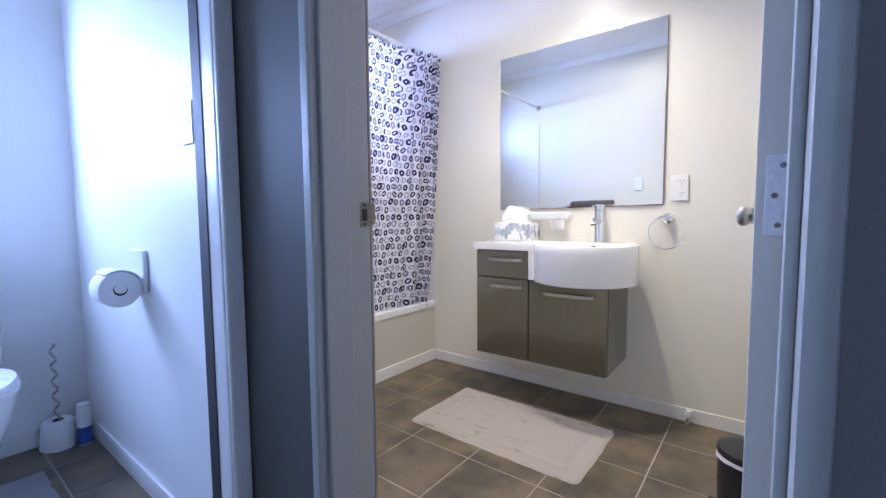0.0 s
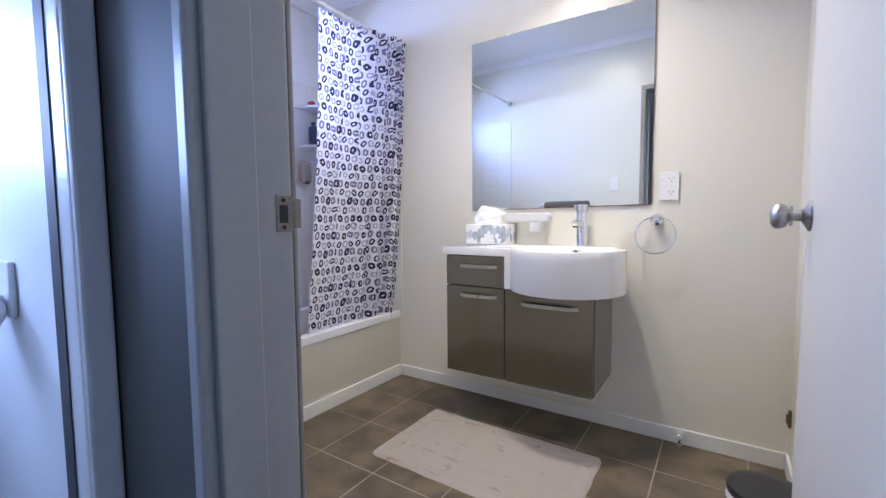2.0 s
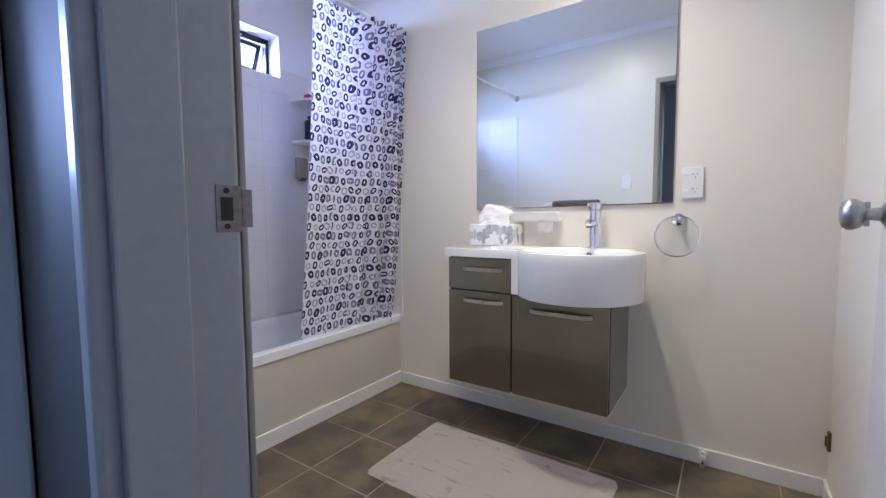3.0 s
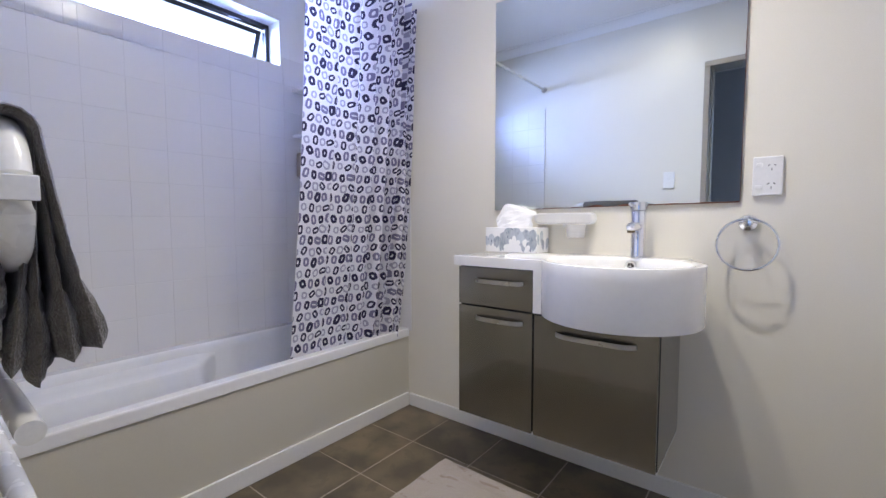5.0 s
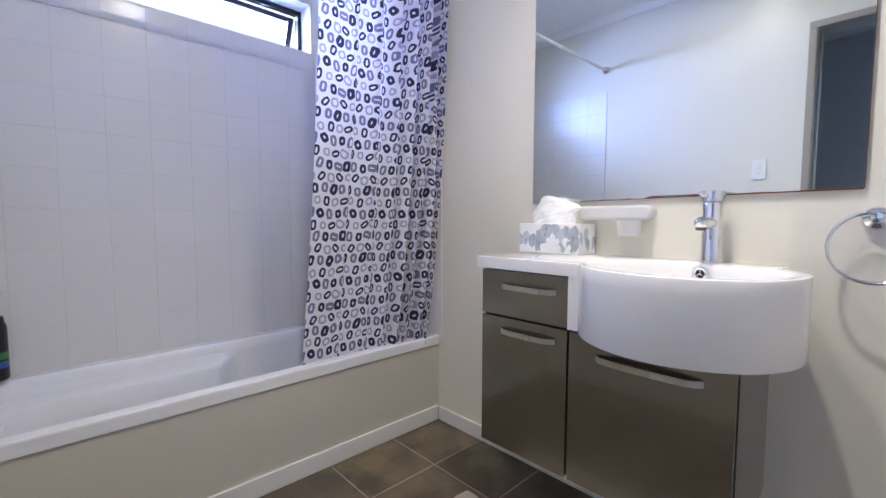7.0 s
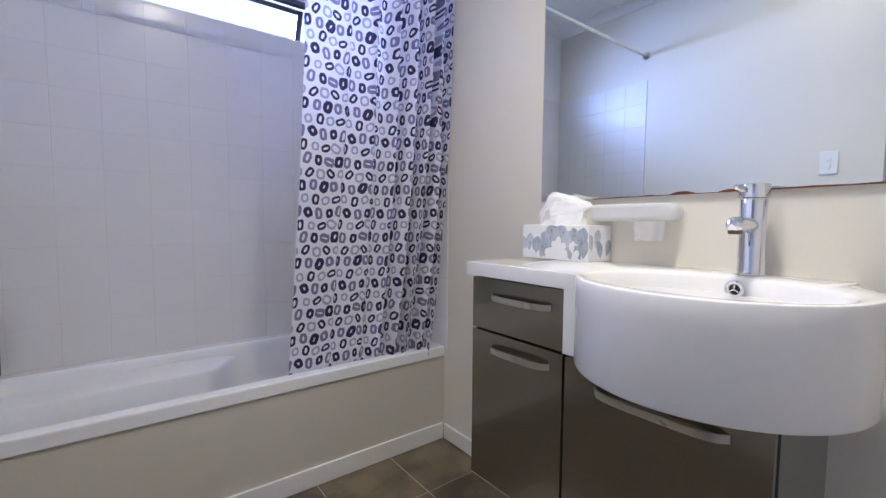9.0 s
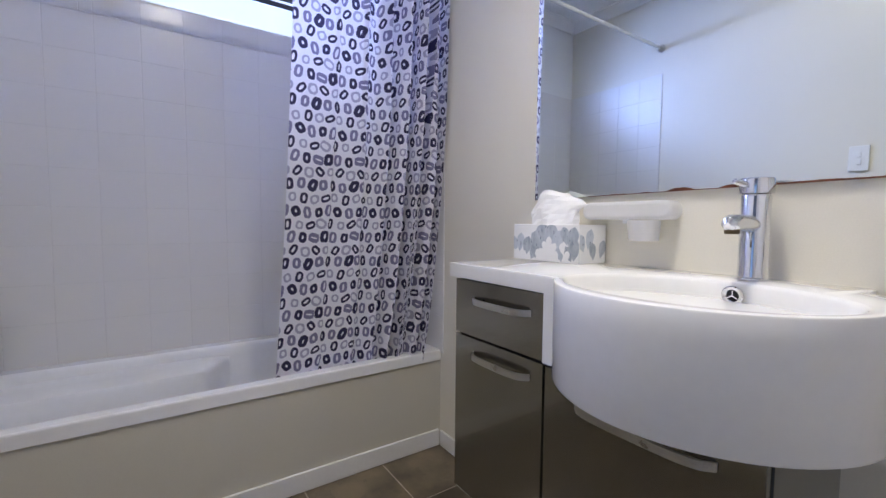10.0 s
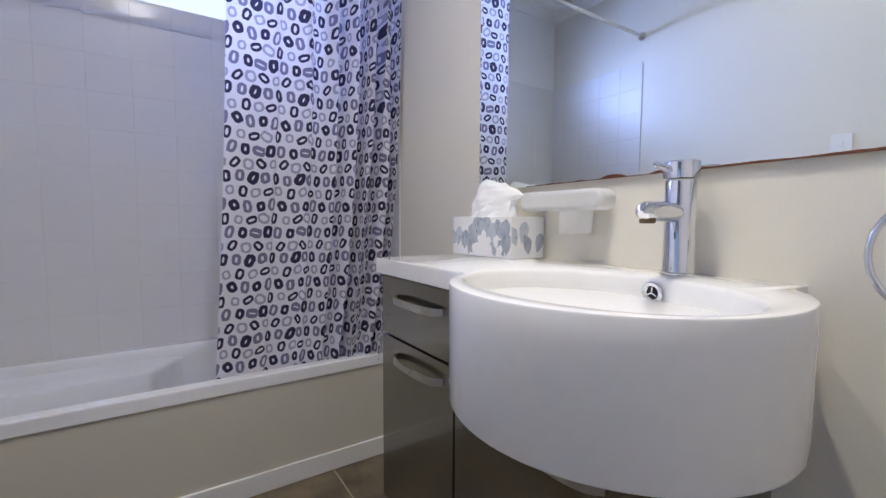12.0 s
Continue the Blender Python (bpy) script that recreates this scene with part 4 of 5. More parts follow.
def make_tissue_box():
    x0, x1, y0, y1, z0, z1 = -1.432, -1.190, 2.382, 2.494, 0.8803, 0.984
    root = thing("tissue_box", ((x0 + x1) / 2, (y0 + y1) / 2, z0), "white tissue box with blue watercolour leaves, tissue pulled up", "tissue box")
    part("carton", boxes((x0, x1, y0, y1, z0, z1), bevel=0.0015), paper_white, root)
    def leaf(bm, mid, out, side, up, length, width, n=8):
        """A flat leaf or petal laid on a face: mid is its foot, up the way it grows."""
        left, right = [], []
        for i in range(n + 1):
            k = i / n
            w = width * math.sin(math.pi * min(1.0, k ** 1.35)) ** 0.8 * (1 + 0.08 * math.sin(9 * k))
            p = mid + up * (length * k) + out
            left.append(bm.verts.new(p - side * w))
            right.append(bm.verts.new(p + side * w))
        for i in range(n):
            quad = [left[i], right[i], right[i + 1], left[i + 1]]
            try:
                bm.faces.new(quad)
            except ValueError:
                pass

    def petals(name, rows, material, label, lift, face):
        """Petals (share of the face's width and height, turn, length, half width) laid over one another."""
        bm = bmesh.new()
        for k, (cu, cv, turn, length, wide) in enumerate(rows):
            a = radians(turn)
            if face == 'front':
                mid, out = Vector((x0 + (x1 - x0) * cu, y0, z0 + (z1 - z0) * cv)), Vector((0, -lift - 0.00004 * k, 0))
                side, up = Vector((math.cos(a), 0, -math.sin(a))), Vector((math.sin(a), 0, math.cos(a)))
            else:
                mid, out = Vector((x1, y0 + (y1 - y0) * cu, z0 + (z1 - z0) * cv)), Vector((lift + 0.00004 * k, 0, 0))
                side, up = Vector((0, math.cos(a), -math.sin(a))), Vector((0, math.sin(a), math.cos(a)))
            first = len(bm.verts)
            leaf(bm, mid, out, side, up, length, wide, 10)
            bm.verts.ensure_lookup_table()
            for v in bm.verts[first:]:
                v.co.z = min(max(v.co.z, z0 + 0.001), z1 - 0.001)
                v.co.x = min(max(v.co.x, x0 + 0.0008), x1 + 0.01)
                if face == 'front':
                    v.co.x = min(v.co.x, x1 - 0.0008)
                else:
                    v.co.y = min(max(v.co.y, y0 + 0.0008), y1 - 0.0008)
        ob = part(name, bm, material, root, label, False)
        return tagged(ob, label, kind="stuff")

    petals("floral_print", ((0.06, 0.22, -28, 0.050, 0.017), (0.10, 0.20, 8, 0.058, 0.016), (0.20, 0.10, 14, 0.060, 0.018), (0.30, 0.02, 24, 0.054, 0.019), (0.37, 0.05, -6, 0.050, 0.015),
                            (0.52, 0.36, -52, 0.066, 0.026), (0.54, 0.40, -22, 0.070, 0.025), (0.58, 0.42, 10, 0.066, 0.022), (0.62, 0.36, 38, 0.062, 0.020), (0.66, 0.22, 62, 0.040, 0.015),
                            (0.76, 0.02, -14, 0.040, 0.013), (0.84, 0.46, -16, 0.052, 0.015), (0.88, 0.30, 12, 0.068, 0.019), (0.93, 0.06, 4, 0.060, 0.017), (0.90, 0.04, -26, 0.046, 0.014)),
           ink_mat, "blue-grey leaf print", 0.0004, 'front')
    petals("floral_print", ((0.15, 0.30, -20, 0.050, 0.016), (0.30, 0.36, 14, 0.056, 0.017), (0.52, 0.08, -8, 0.048, 0.015), (0.78, 0.12, 18, 0.052, 0.016)), ink_mat, "blue-grey leaf print", 0.0004, 'side')
    petals("white_leaf_print", ((0.54, 0.28, -24, 0.030, 0.010), (0.57, 0.30, 4, 0.040, 0.011), (0.61, 0.26, 34, 0.030, 0.010), (0.12, 0.02, -40, 0.034, 0.013), (0.16, 0.02, 22, 0.026, 0.010),
                                (0.79, 0.20, -12, 0.034, 0.010), (0.82, 0.04, 16, 0.030, 0.010), (0.47, 0.02, -30, 0.036, 0.014), (0.62, 0.02, 34, 0.034, 0.013)), paper_white, "white petals over the blue", 0.0014, 'front')
    # crumpled tissue
    bm = bmesh.new()
    rows = []
    n = 17
    for k in range(8):
        v = k / 7
        row = []
        wide = 0.078 * (1 - 0.42 * v ** 2.6) + 0.005 * math.sin(math.pi * v)
        deep = 0.036 * (1 - v) ** 0.6 + 0.004
        for i in range(n + 1):
            a = 2 * math.pi * i / n
            c, d = math.cos(a), math.sin(a)
            crease = 1 + 0.13 * (abs((2.5 * a / math.pi + 1.3 * v) % 1.0 - 0.5) * 2 - 0.5)
            wob = noise.noise(Vector((c * 2.2, d * 2.2, v * 4))) * 0.006
            tip = 0.032 * max(0.0, c) ** 4 * math.exp(-((v - 0.62) / 0.15) ** 2)
            row.append(((x0 + x1) / 2 - 0.010 + 0.002 * v + wide * crease * c + wob + tip,
                        (y0 + y1) / 2 + deep * crease * d + wob * 0.8,
                        z1 - 0.004 + 0.100 * v ** 0.85 + v * (0.002 * math.sin(3 * a + 1.0) - 0.008 * c)))
        rows.append(row)
    sheet(bm, rows)
    bmesh.ops.remove_doubles(bm, verts=bm.verts, dist=0.0002)
    part("tissue", bm, paper_white, root, "crumpled white tissue", False)
    return root


make_tissue_box()


# curtain, its rail and rings
def make_rail():
    root = thing("curtain_rail", (-1.99, 1.65, 2.10), "white shower curtain rail across the bath", "curtain rail")
    part("tube", swept(bmesh.new(), [(-1.992, YS + 0.012, 2.108), (-1.992, 1.65, 2.106), (-1.992, YN - 0.012, 2.108)], 0.0095, 14), plastic_rail, root)
    for y, s in ((YS, 1), (YN, -1)):
        part("flange", turned(bmesh.new(), [(0.024, s * 0.0005), (0.024, s * 0.006), (0.016, s * 0.014), (0.0125, s * 0.03), (0.0096, s * 0.03)], (-1.992, y, 2.108), 'Y', 24), nickel, root)
    return root


make_rail()


def make_curtain():
    root = thing("shower_curtain", (-2.0, 2.15, 0.42), "white shower curtain printed with dark and grey rings, drawn half back", "shower curtain")
    n, m = 320, 60
    top, low = 2.088, 0.404

    def place(s, v):
        """s runs along the cloth from its free edge to the wall, v from top to bottom."""
        free = 1.887 - 0.065 * v ** 1.6
        held = 2.488 - 0.078 * max(0.0, (v - 0.35) / 0.65) ** 1.8
        y = free + (held - free) * s
        tight = max(0.0, (s - 0.52) / 0.48)
        swing = (0.008 + 0.044 * tight ** 0.6) * (1.0 - 0.25 * v)
        ph = 2 * math.pi * (2.6 * s + 7.0 * max(0.0, s - 0.45) ** 1.1)
        x = swing * math.sin(ph + 0.5 * math.sin(2.4 * v + 4 * s)) + 0.006 * math.sin(5 * s + 3 * v) + 0.005 * noise.noise(Vector((s * 7, v * 4, 1)))
        y += 0.008 * tight * math.cos(2 * ph)
        for at, tall, wide in ((0.28, 0.016, 0.012), (0.47, 0.022, 0.012), (0.60, 0.040, 0.015), (0.70, 0.052, 0.014), (0.79, 0.046, 0.013), (0.87, 0.044, 0.013), (0.945, 0.036, 0.012)):
            drift = at + 0.02 * math.sin(3.0 * v + 9 * at)
            x += tall * (1 - 0.45 * v) * math.exp(-((s - drift) / wide) ** 2)
        sag = 0.012 * (math.sin(math.pi * s * 9) ** 2) * (1 - v) ** 8
        centre = -1.994 - 0.086 * v + 0.045 * tight
        return Vector((centre + x, y, top - sag + (low - top) * v + 0.004 * math.sin(30 * s) * v))

    bm = bmesh.new()
    uv = bm.loops.layers.uv.new("cloth")
    grid = [[bm.verts.new(place(i / n, j / m)) for i in range(n + 1)] for j in range(m + 1)]
    # cloth length along the width, taken once at mid height
    run = [0.0]
    for i in range(n):
        run.append(run[-1] + (place((i + 1) / n, 0.5) - place(i / n, 0.5)).length)
    for j in range(m):
        for i in range(n):
            f = bm.faces.new((grid[j][i], grid[j][i + 1], grid[j + 1][i + 1], grid[j + 1][i]))
            for loop, (a, b) in zip(f.loops, ((i, j), (i + 1, j), (i + 1, j + 1), (i, j + 1))):
                loop[uv].uv = (run[a] + 2.0, 4.0 - b / m * (top - low))
    part("cloth", bm, curtain_cloth, root)
    for i in range(10):
        s = (i + 0.5) / 10
        p = place(s, 0.0)
        bmr = swept(bmesh.new(), [(-1.992 + 0.018 * math.cos(2 * math.pi * k / 20), p.y, 2.099 + 0.020 * math.sin(2 * math.pi * k / 20)) for k in range(20)], 0.0016, 6, closed=True)
        part("hook_ring", bmr, plastic_white, root)
    return root


make_curtain()


def make_mat():
    root = thing("bath_mat", (-1.08, 1.93, 0.0), "beige cotton bath mat with a woven border on the tiles", "bath mat")
    bm = bmesh.new()
    rows = []
    nx, ny = 72, 44
    for j in range(ny + 1):
        row = []
        for i in range(nx + 1):
            u, v = i / nx, j / ny
            x, y = -1.512 + 0.862 * u, 1.676 + 0.508 * v
            e = min(u * 0.862, (1 - u) * 0.862, v * 0.508, (1 - v) * 0.508)
            z = 0.0085 * min(1.0, e / 0.010) ** 0.5
            qx, qy = abs(x + 1.081) - 0.396, abs(y - 1.930) - 0.219
            if qx > 0 and qy > 0 and math.hypot(qx, qy) > 0.035:
                k = 0.035 / math.hypot(qx, qy)
                x, y = -1.081 + math.copysign(0.396 + qx * k, x + 1.081), 1.930 + math.copysign(0.219 + qy * k, y - 1.930)
            if 0.066 < e < 0.084:
                z -= 0.0045 + 0.004 * max(0.0, noise.noise(Vector((x * 9, y * 9, 2))))
            z += 0.0012 * noise.noise(Vector((x * 28, y * 28, 0))) * min(1, e / 0.02)
            z += 0.004 * max(0.0, noise.noise(Vector((x * 5, y * 5, 4)))) * min(1, e / 0.03)
            wob = 0.006 * noise.noise(Vector((x * 12, y * 12, 9)))
            row.append((x + wob, y + wob * 0.7 - 0.02 * (u - 0.5) * 0.6, max(0.0006, z + 0.0006)))
        rows.append(row)
    sheet(bm, rows)
    part("cotton_face", bm, mat_cloth, root)
    return root


make_mat()


def make_bin():
    x, y = -0.128, 1.86
    root = thing("pedal_bin", (x, y, 0.0), "black pedal bin with a white liner folded over the rim", "waste bin")
    part("bucket", turned(bmesh.new(), [(0.092, 0.0), (0.095, 0.004), (0.099, 0.205), (0.099, 0.212)], (x, y, 0.0), 'Z', 48), black_plastic, root)
    bm = bmesh.new()
    loop_hi, loop_lo = [], []
    for i in range(73):
        a = 2 * math.pi * i / 72
        loop_hi.append((x + 0.1015 * math.cos(a), y + 0.1015 * math.sin(a), 0.214))
        d = 0.012 + 0.012 * abs(noise.noise(Vector((math.cos(a) * 2, math.sin(a) * 2, 1)))) + 0.010 * max(0, math.sin(a * 2 + 2.2))
        loop_lo.append((x + 0.1035 * math.cos(a), y + 0.1035 * math.sin(a), 0.214 - d))
    sheet(bm, [loop_hi, loop_lo], 0.0015)
    part("liner", bm, plastic_white, root, "white bin liner edge")
    part("lid", turned(bmesh.new(), [(0.102, 0.214), (0.103, 0.226), (0.099, 0.234), (0.080, 0.240), (0.05, 0.243), (0.001, 0.244)], (x, y, 0.0), 'Z', 48), black_plastic, root, "black domed lid")
    part("pedal", boxes((x - 0.125, x - 0.085, y - 0.025, y + 0.025, 0.008, 0.018), bevel=0.004), black_plastic, root)
    return root


make_bin()


def make_valve():
    x, z = -0.392, 0.052
    root = thing("water_valve", (x, 2.47, z), "small chrome and white water valve low on the wall", "valve")
    part("flange", turned(bmesh.new(), [(0.019, -0.0112), (0.019, -0.014), (0.012, -0.018), (0.009, -0.03)], (x, YN, z), 'Y', 24), plastic_white, root)
    part("body", swept(bmesh.new(), [(x, 2.472, z), (x, 2.455, z), (x, 2.452, z - 0.012), (x, 2.452, z - 0.030)], [0.009, 0.0105, 0.010, 0.0085], 14), chrome, root)
    part("knob", turned(bmesh.new(), [(0.011, 0.0), (0.012, -0.004), (0.010, -0.016), (0.001, -0.018)], (x, 2.452, z), 'Y', 18), plastic_white, root)
    part("outlet_nut", turned(bmesh.new(), [(0.011, -0.044), (0.011, -0.030), (0.008, -0.028)], (x, 2.452, z), 'Z', 6), nickel, root)
    return root


make_valve()

# a small catch in the far corner
catch = thing("door_catch", (XE - 0.004, 2.46, 0.22), "small brown metal catch in the wall corner", "door catch")
part("plate", boxes((XE - 0.010, XE - 0.0005, 2.452, 2.474, 0.190, 0.256), bevel=0.001), brass_old, catch)
part("tongue", boxes((XE - 0.016, XE - 0.0102, 2.457, 2.469, 0.205, 0.240), bevel=0.001), brass_old, catch)


def make_caddy():
    """Quarter-round shelves in the corner behind the curtain."""
    root = thing("corner_shelf", (XW + 0.01, YN - 0.01, 1.40), "white corner shower shelf with two boards", "corner shelf")
    for z in (1.505, 1.765):
        bm = bmesh.new()
        rim = [(XW + 0.009 + 0.235 * math.cos(radians(a)), YN - 0.009 - 0.235 * math.sin(radians(a))) for a in range(0, 91, 6)]
        loops = []
        for dz in (0.0, 0.014):
            loops.append([bm.verts.new((XW + 0.009, YN - 0.009, z + dz))] + [bm.verts.new((x, y, z + dz)) for x, y in rim])
        k = len(loops[0])
        for i in range(k):
            j = (i + 1) % k
            bm.faces.new((loops[0][i], loops[0][j], loops[1][j], loops[1][i]))
        bm.faces.new(loops[0])
        bm.faces.new(loops[1])
        bmesh.ops.recalc_face_normals(bm, faces=bm.faces)
        part("shelf_board", bm, plastic_white, root)
    part("post", swept(bmesh.new(), [(XW + 0.03, YN - 0.03, 1.30), (XW + 0.03, YN - 0.03, 1.95)], 0.009, 10), plastic_white, root)
    part("hook_bar", swept(bmesh.new(), [(XW + 0.03, YN - 0.03, 1.42), (XW + 0.05, YN - 0.24, 1.42)], 0.006, 10), plastic_white, root)
    return root


make_caddy()


def bottle(at, r, h, material, label, cap=None, neck=0.35):
    root = thing("shampoo_bottle", at, label, "bottle")
    part("body", turned(bmesh.new(), [(r * 0.9, 0.0), (r, 0.004), (r, h * 0.74), (r * 0.85, h * 0.80), (r * neck, h * 0.85), (r * neck, h * 0.88)], at, 'Z', 24), material, root)
    part("cap", turned(bmesh.new(), [(r * 0.45, h * 0.88), (r * 0.45, h * 0.99), (r * 0.40, h), (0.001, h)], at, 'Z', 20), cap or material, root)
    return root


bottle((-2.575, 2.315, 1.5195), 0.034, 0.15, navy_plastic, "dark navy bottle on the corner shelf")
bottle((-2.60, 2.325, 1.7795), 0.024, 0.035, red_plastic, "small red pot on the corner shelf", neck=0.8)
pouch = thing("wash_pouch", (-2.63, 2.29, 1.27), "beige cloth pouch hanging from the corner shelf", "pouch")
part("cloth", boxes((-2.662, -2.625, 2.255, 2.335, 1.27, 1.412), bevel=0.012), pouch_cloth, pouch)
part("dark_hem", boxes((-2.664, -2.623, 2.275, 2.315, 1.262, 1.284), bevel=0.005), brass_old, pouch)
big = bottle((-2.625, 0.948, 0.4285), 0.036, 0.255, black_plastic, "black shampoo bottle with green and blue label on bath rim", plastic_white, 0.8)
part("label_band", turned(bmesh.new(), [(0.0365, 0.075), (0.0365, 0.10)], (-2.625, 0.948, 0.4285), 'Z', 24), green_label, big, "green label band")
part("label_band", turned(bmesh.new(), [(0.0365, 0.045), (0.0365, 0.068)], (-2.625, 0.948, 0.4285), 'Z', 24), blue_label, big, "blue label band")


def make_towel_rail():
    y = 0.905
    xa, xb = -1.200, -1.70
    root = thing("towel_rail", (-1.44, 0.86, 0.66), "white tubular towel rail with a looped top, fixed to the wall", "towel rail")
    zt, zb = 1.136, 0.957
    r = (zt - zb) / 2
    loop = [(xb, y, zt)]
    for i in range(13):
        a = radians(90 - 180 * i / 12)
        loop.append((xa - r + r * math.cos(a), y, (zt + zb) / 2 + r * math.sin(a)))
    for i in range(13):
        a = radians(270 - 180 * i / 12)
        loop.append((xb + r + r * math.cos(a), y, (zt + zb) / 2 + r * math.sin(a)))
    part("loop", swept(bmesh.new(), loop[1:], 0.0185, 20, closed=True), plastic_rail, root)
    for z in (0.735, 0.590):
        part("bar", swept(bmesh.new(), [(xa, y, z), (xb, y, z)], 0.0160, 24), plastic_rail, root)
    for x in (xa + 0.0228, xb - 0.0228):
        part("strap", boxes((x - 0.004, x + 0.004, YS + 0.0122, y + 0.020, 1.036, 1.068), bevel=0.002), plastic_rail, root)
    for x in (xa - 0.14, xb + 0.14):
        part("upright", boxes((x - 0.012, x + 0.012, YS + 0.0005, YS + 0.012, 0.59, 1.034), bevel=0.003), plastic_rail, root)
        for z in (0.735, 0.590):
            part("arm", swept(bmesh.new(), [(x, YS + 0.012, z), (x, y - 0.014, z)], 0.008, 10), plastic_rail, root)
    part("back_bar", boxes((xb - 0.0268, xa + 0.0268, YS + 0.0005, YS + 0.012, 1.036, 1.068), bevel=0.002), plastic_rail, root)
    return root


make_towel_rail()


def make_towel():
    y, zt = 0.905, 1.1575
    root = thing("towel", (-1.40, y, 0.80), "dark grey-brown terry towel draped over the rail", "towel")

    def leaf(name, x0, x1, start, end, front, back, thick, seed):
        """One hanging layer, from behind the rail over it and down in front: start and end are how far it
        stands off the rail at its top and its foot; the foot is a thick soft hem below two woven bands."""
        bm = bmesh.new()
        n, m = 34, 64
        rows = []
        for i in range(n + 1):
            u = i / n
            rim = max(0.0, 1 - min(u, 1 - u) / 0.07)
            cap = max(0.12, math.sqrt(max(0.0, 1 - rim * rim)))
            centre = []
            for j in range(m + 1):
                k = j / m * (front + back + 0.07) - back - 0.035
                x = x0 + (x1 - x0) * u
                if k < -0.035:
                    d = -k - 0.035
                    point = (x, y - start + 0.006 * math.sin(9 * u + seed) * d / back, zt - start - d)
                    e = d / back
                elif k > 0.035:
                    d = k - 0.035
                    e = d / front
                    wave = 0.013 * math.sin(8 * u + seed) + 0.007 * math.sin(19 * u + 2 * seed)
                    out = start + (end - start) * e ** 1.15 + wave * e * min(1.0, 5 * u)
                    out += 0.004 * e * noise.noise(Vector((u * 9, d * 14, seed)))
                    drop = d * (1.0 - 0.03 * math.sin(5 * u + seed))
                    point = (x + 0.012 * e * math.sin(6 * u + seed), y + out, zt - start - drop)
                else:
                    a = k / 0.035 * math.pi / 2
                    point = (x, y + start * math.sin(a), zt - start + start * math.cos(a))
                    e = 0.0
                half = thick * 0.5 * (1 + 1.7 * max(0.0, min(1.0, (e - 0.66) / 0.14)))
                for band in (0.52, 0.66):
                    half *= 1 - 0.55 * math.exp(-((e - band) / 0.020) ** 2)
                half *= math.sqrt(max(0.02, 1 - max(0.0, (e - 0.93) / 0.07) ** 2))
                half *= 1 + 0.30 * noise.noise(Vector((u * 22, e * 26, seed)))
                centre.append((Vector(point), half * cap))
            outer, inner = [], []
            for j, (p, half) in enumerate(centre):
                way = centre[min(j + 1, m)][0] - centre[max(j - 1, 0)][0]
                side = Vector((0, -way.z, way.y)).normalized()
                outer.append(p + side * half)
                inner.append(p - side * half)
            rows.append([bm.verts.new(p) for p in outer + inner[::-1]])
        count = len(rows[0])
        for a, b in zip(rows, rows[1:]):
            for i in range(count):
                j = (i + 1) % count
                bm.faces.new((a[i], a[j], b[j], b[i]))
        for row in (rows[0], rows[-1]):
            for j in range(m):
                bm.faces.new((row[j], row[j + 1], row[count - 2 - j], row[count - 1 - j]))
        bmesh.ops.recalc_face_normals(bm, faces=bm.faces)
        return part(name, bm, towel_cloth, root)

    leaf("fold", -1.238, -1.60, 0.0235, -0.010, 0.335, 0.26, 0.009, 0.4)
    leaf("fold", -1.226, -1.57, 0.0225, 0.018, 0.345, 0.22, 0.010, 5.2)
    leaf("fold", -1.232, -1.58, 0.0255, 0.052, 0.330, 0.24, 0.011, 2.1)
    leaf("fold", -1.214, -1.55, 0.0275, 0.084, 0.300, 0.30, 0.012, 4.0)
    return root


make_towel()


def make_downlight(x, y):
    root = thing("downlight", (x, y, H), "white recessed ceiling downlight, switched on", "ceiling light", "bathroom downlights")
    part("trim", turned(bmesh.new(), [(0.062, 2.4995), (0.062, 2.495), (0.056, 2.490), (0.044, 2.492), (0.042, 2.4995)], (x, y, 0), 'Z', 40), shower_cap_metal, root)
    part("bulb", turned(bmesh.new(), [(0.041, 2.4994), (0.041, 2.497), (0.001, 2.4965)], (x, y, 0), 'Z', 32), lamp_glow, root, "glowing warm lamp")
    return root


for lx, ly, power, spread in LAMPS:
    make_downlight(lx, ly)


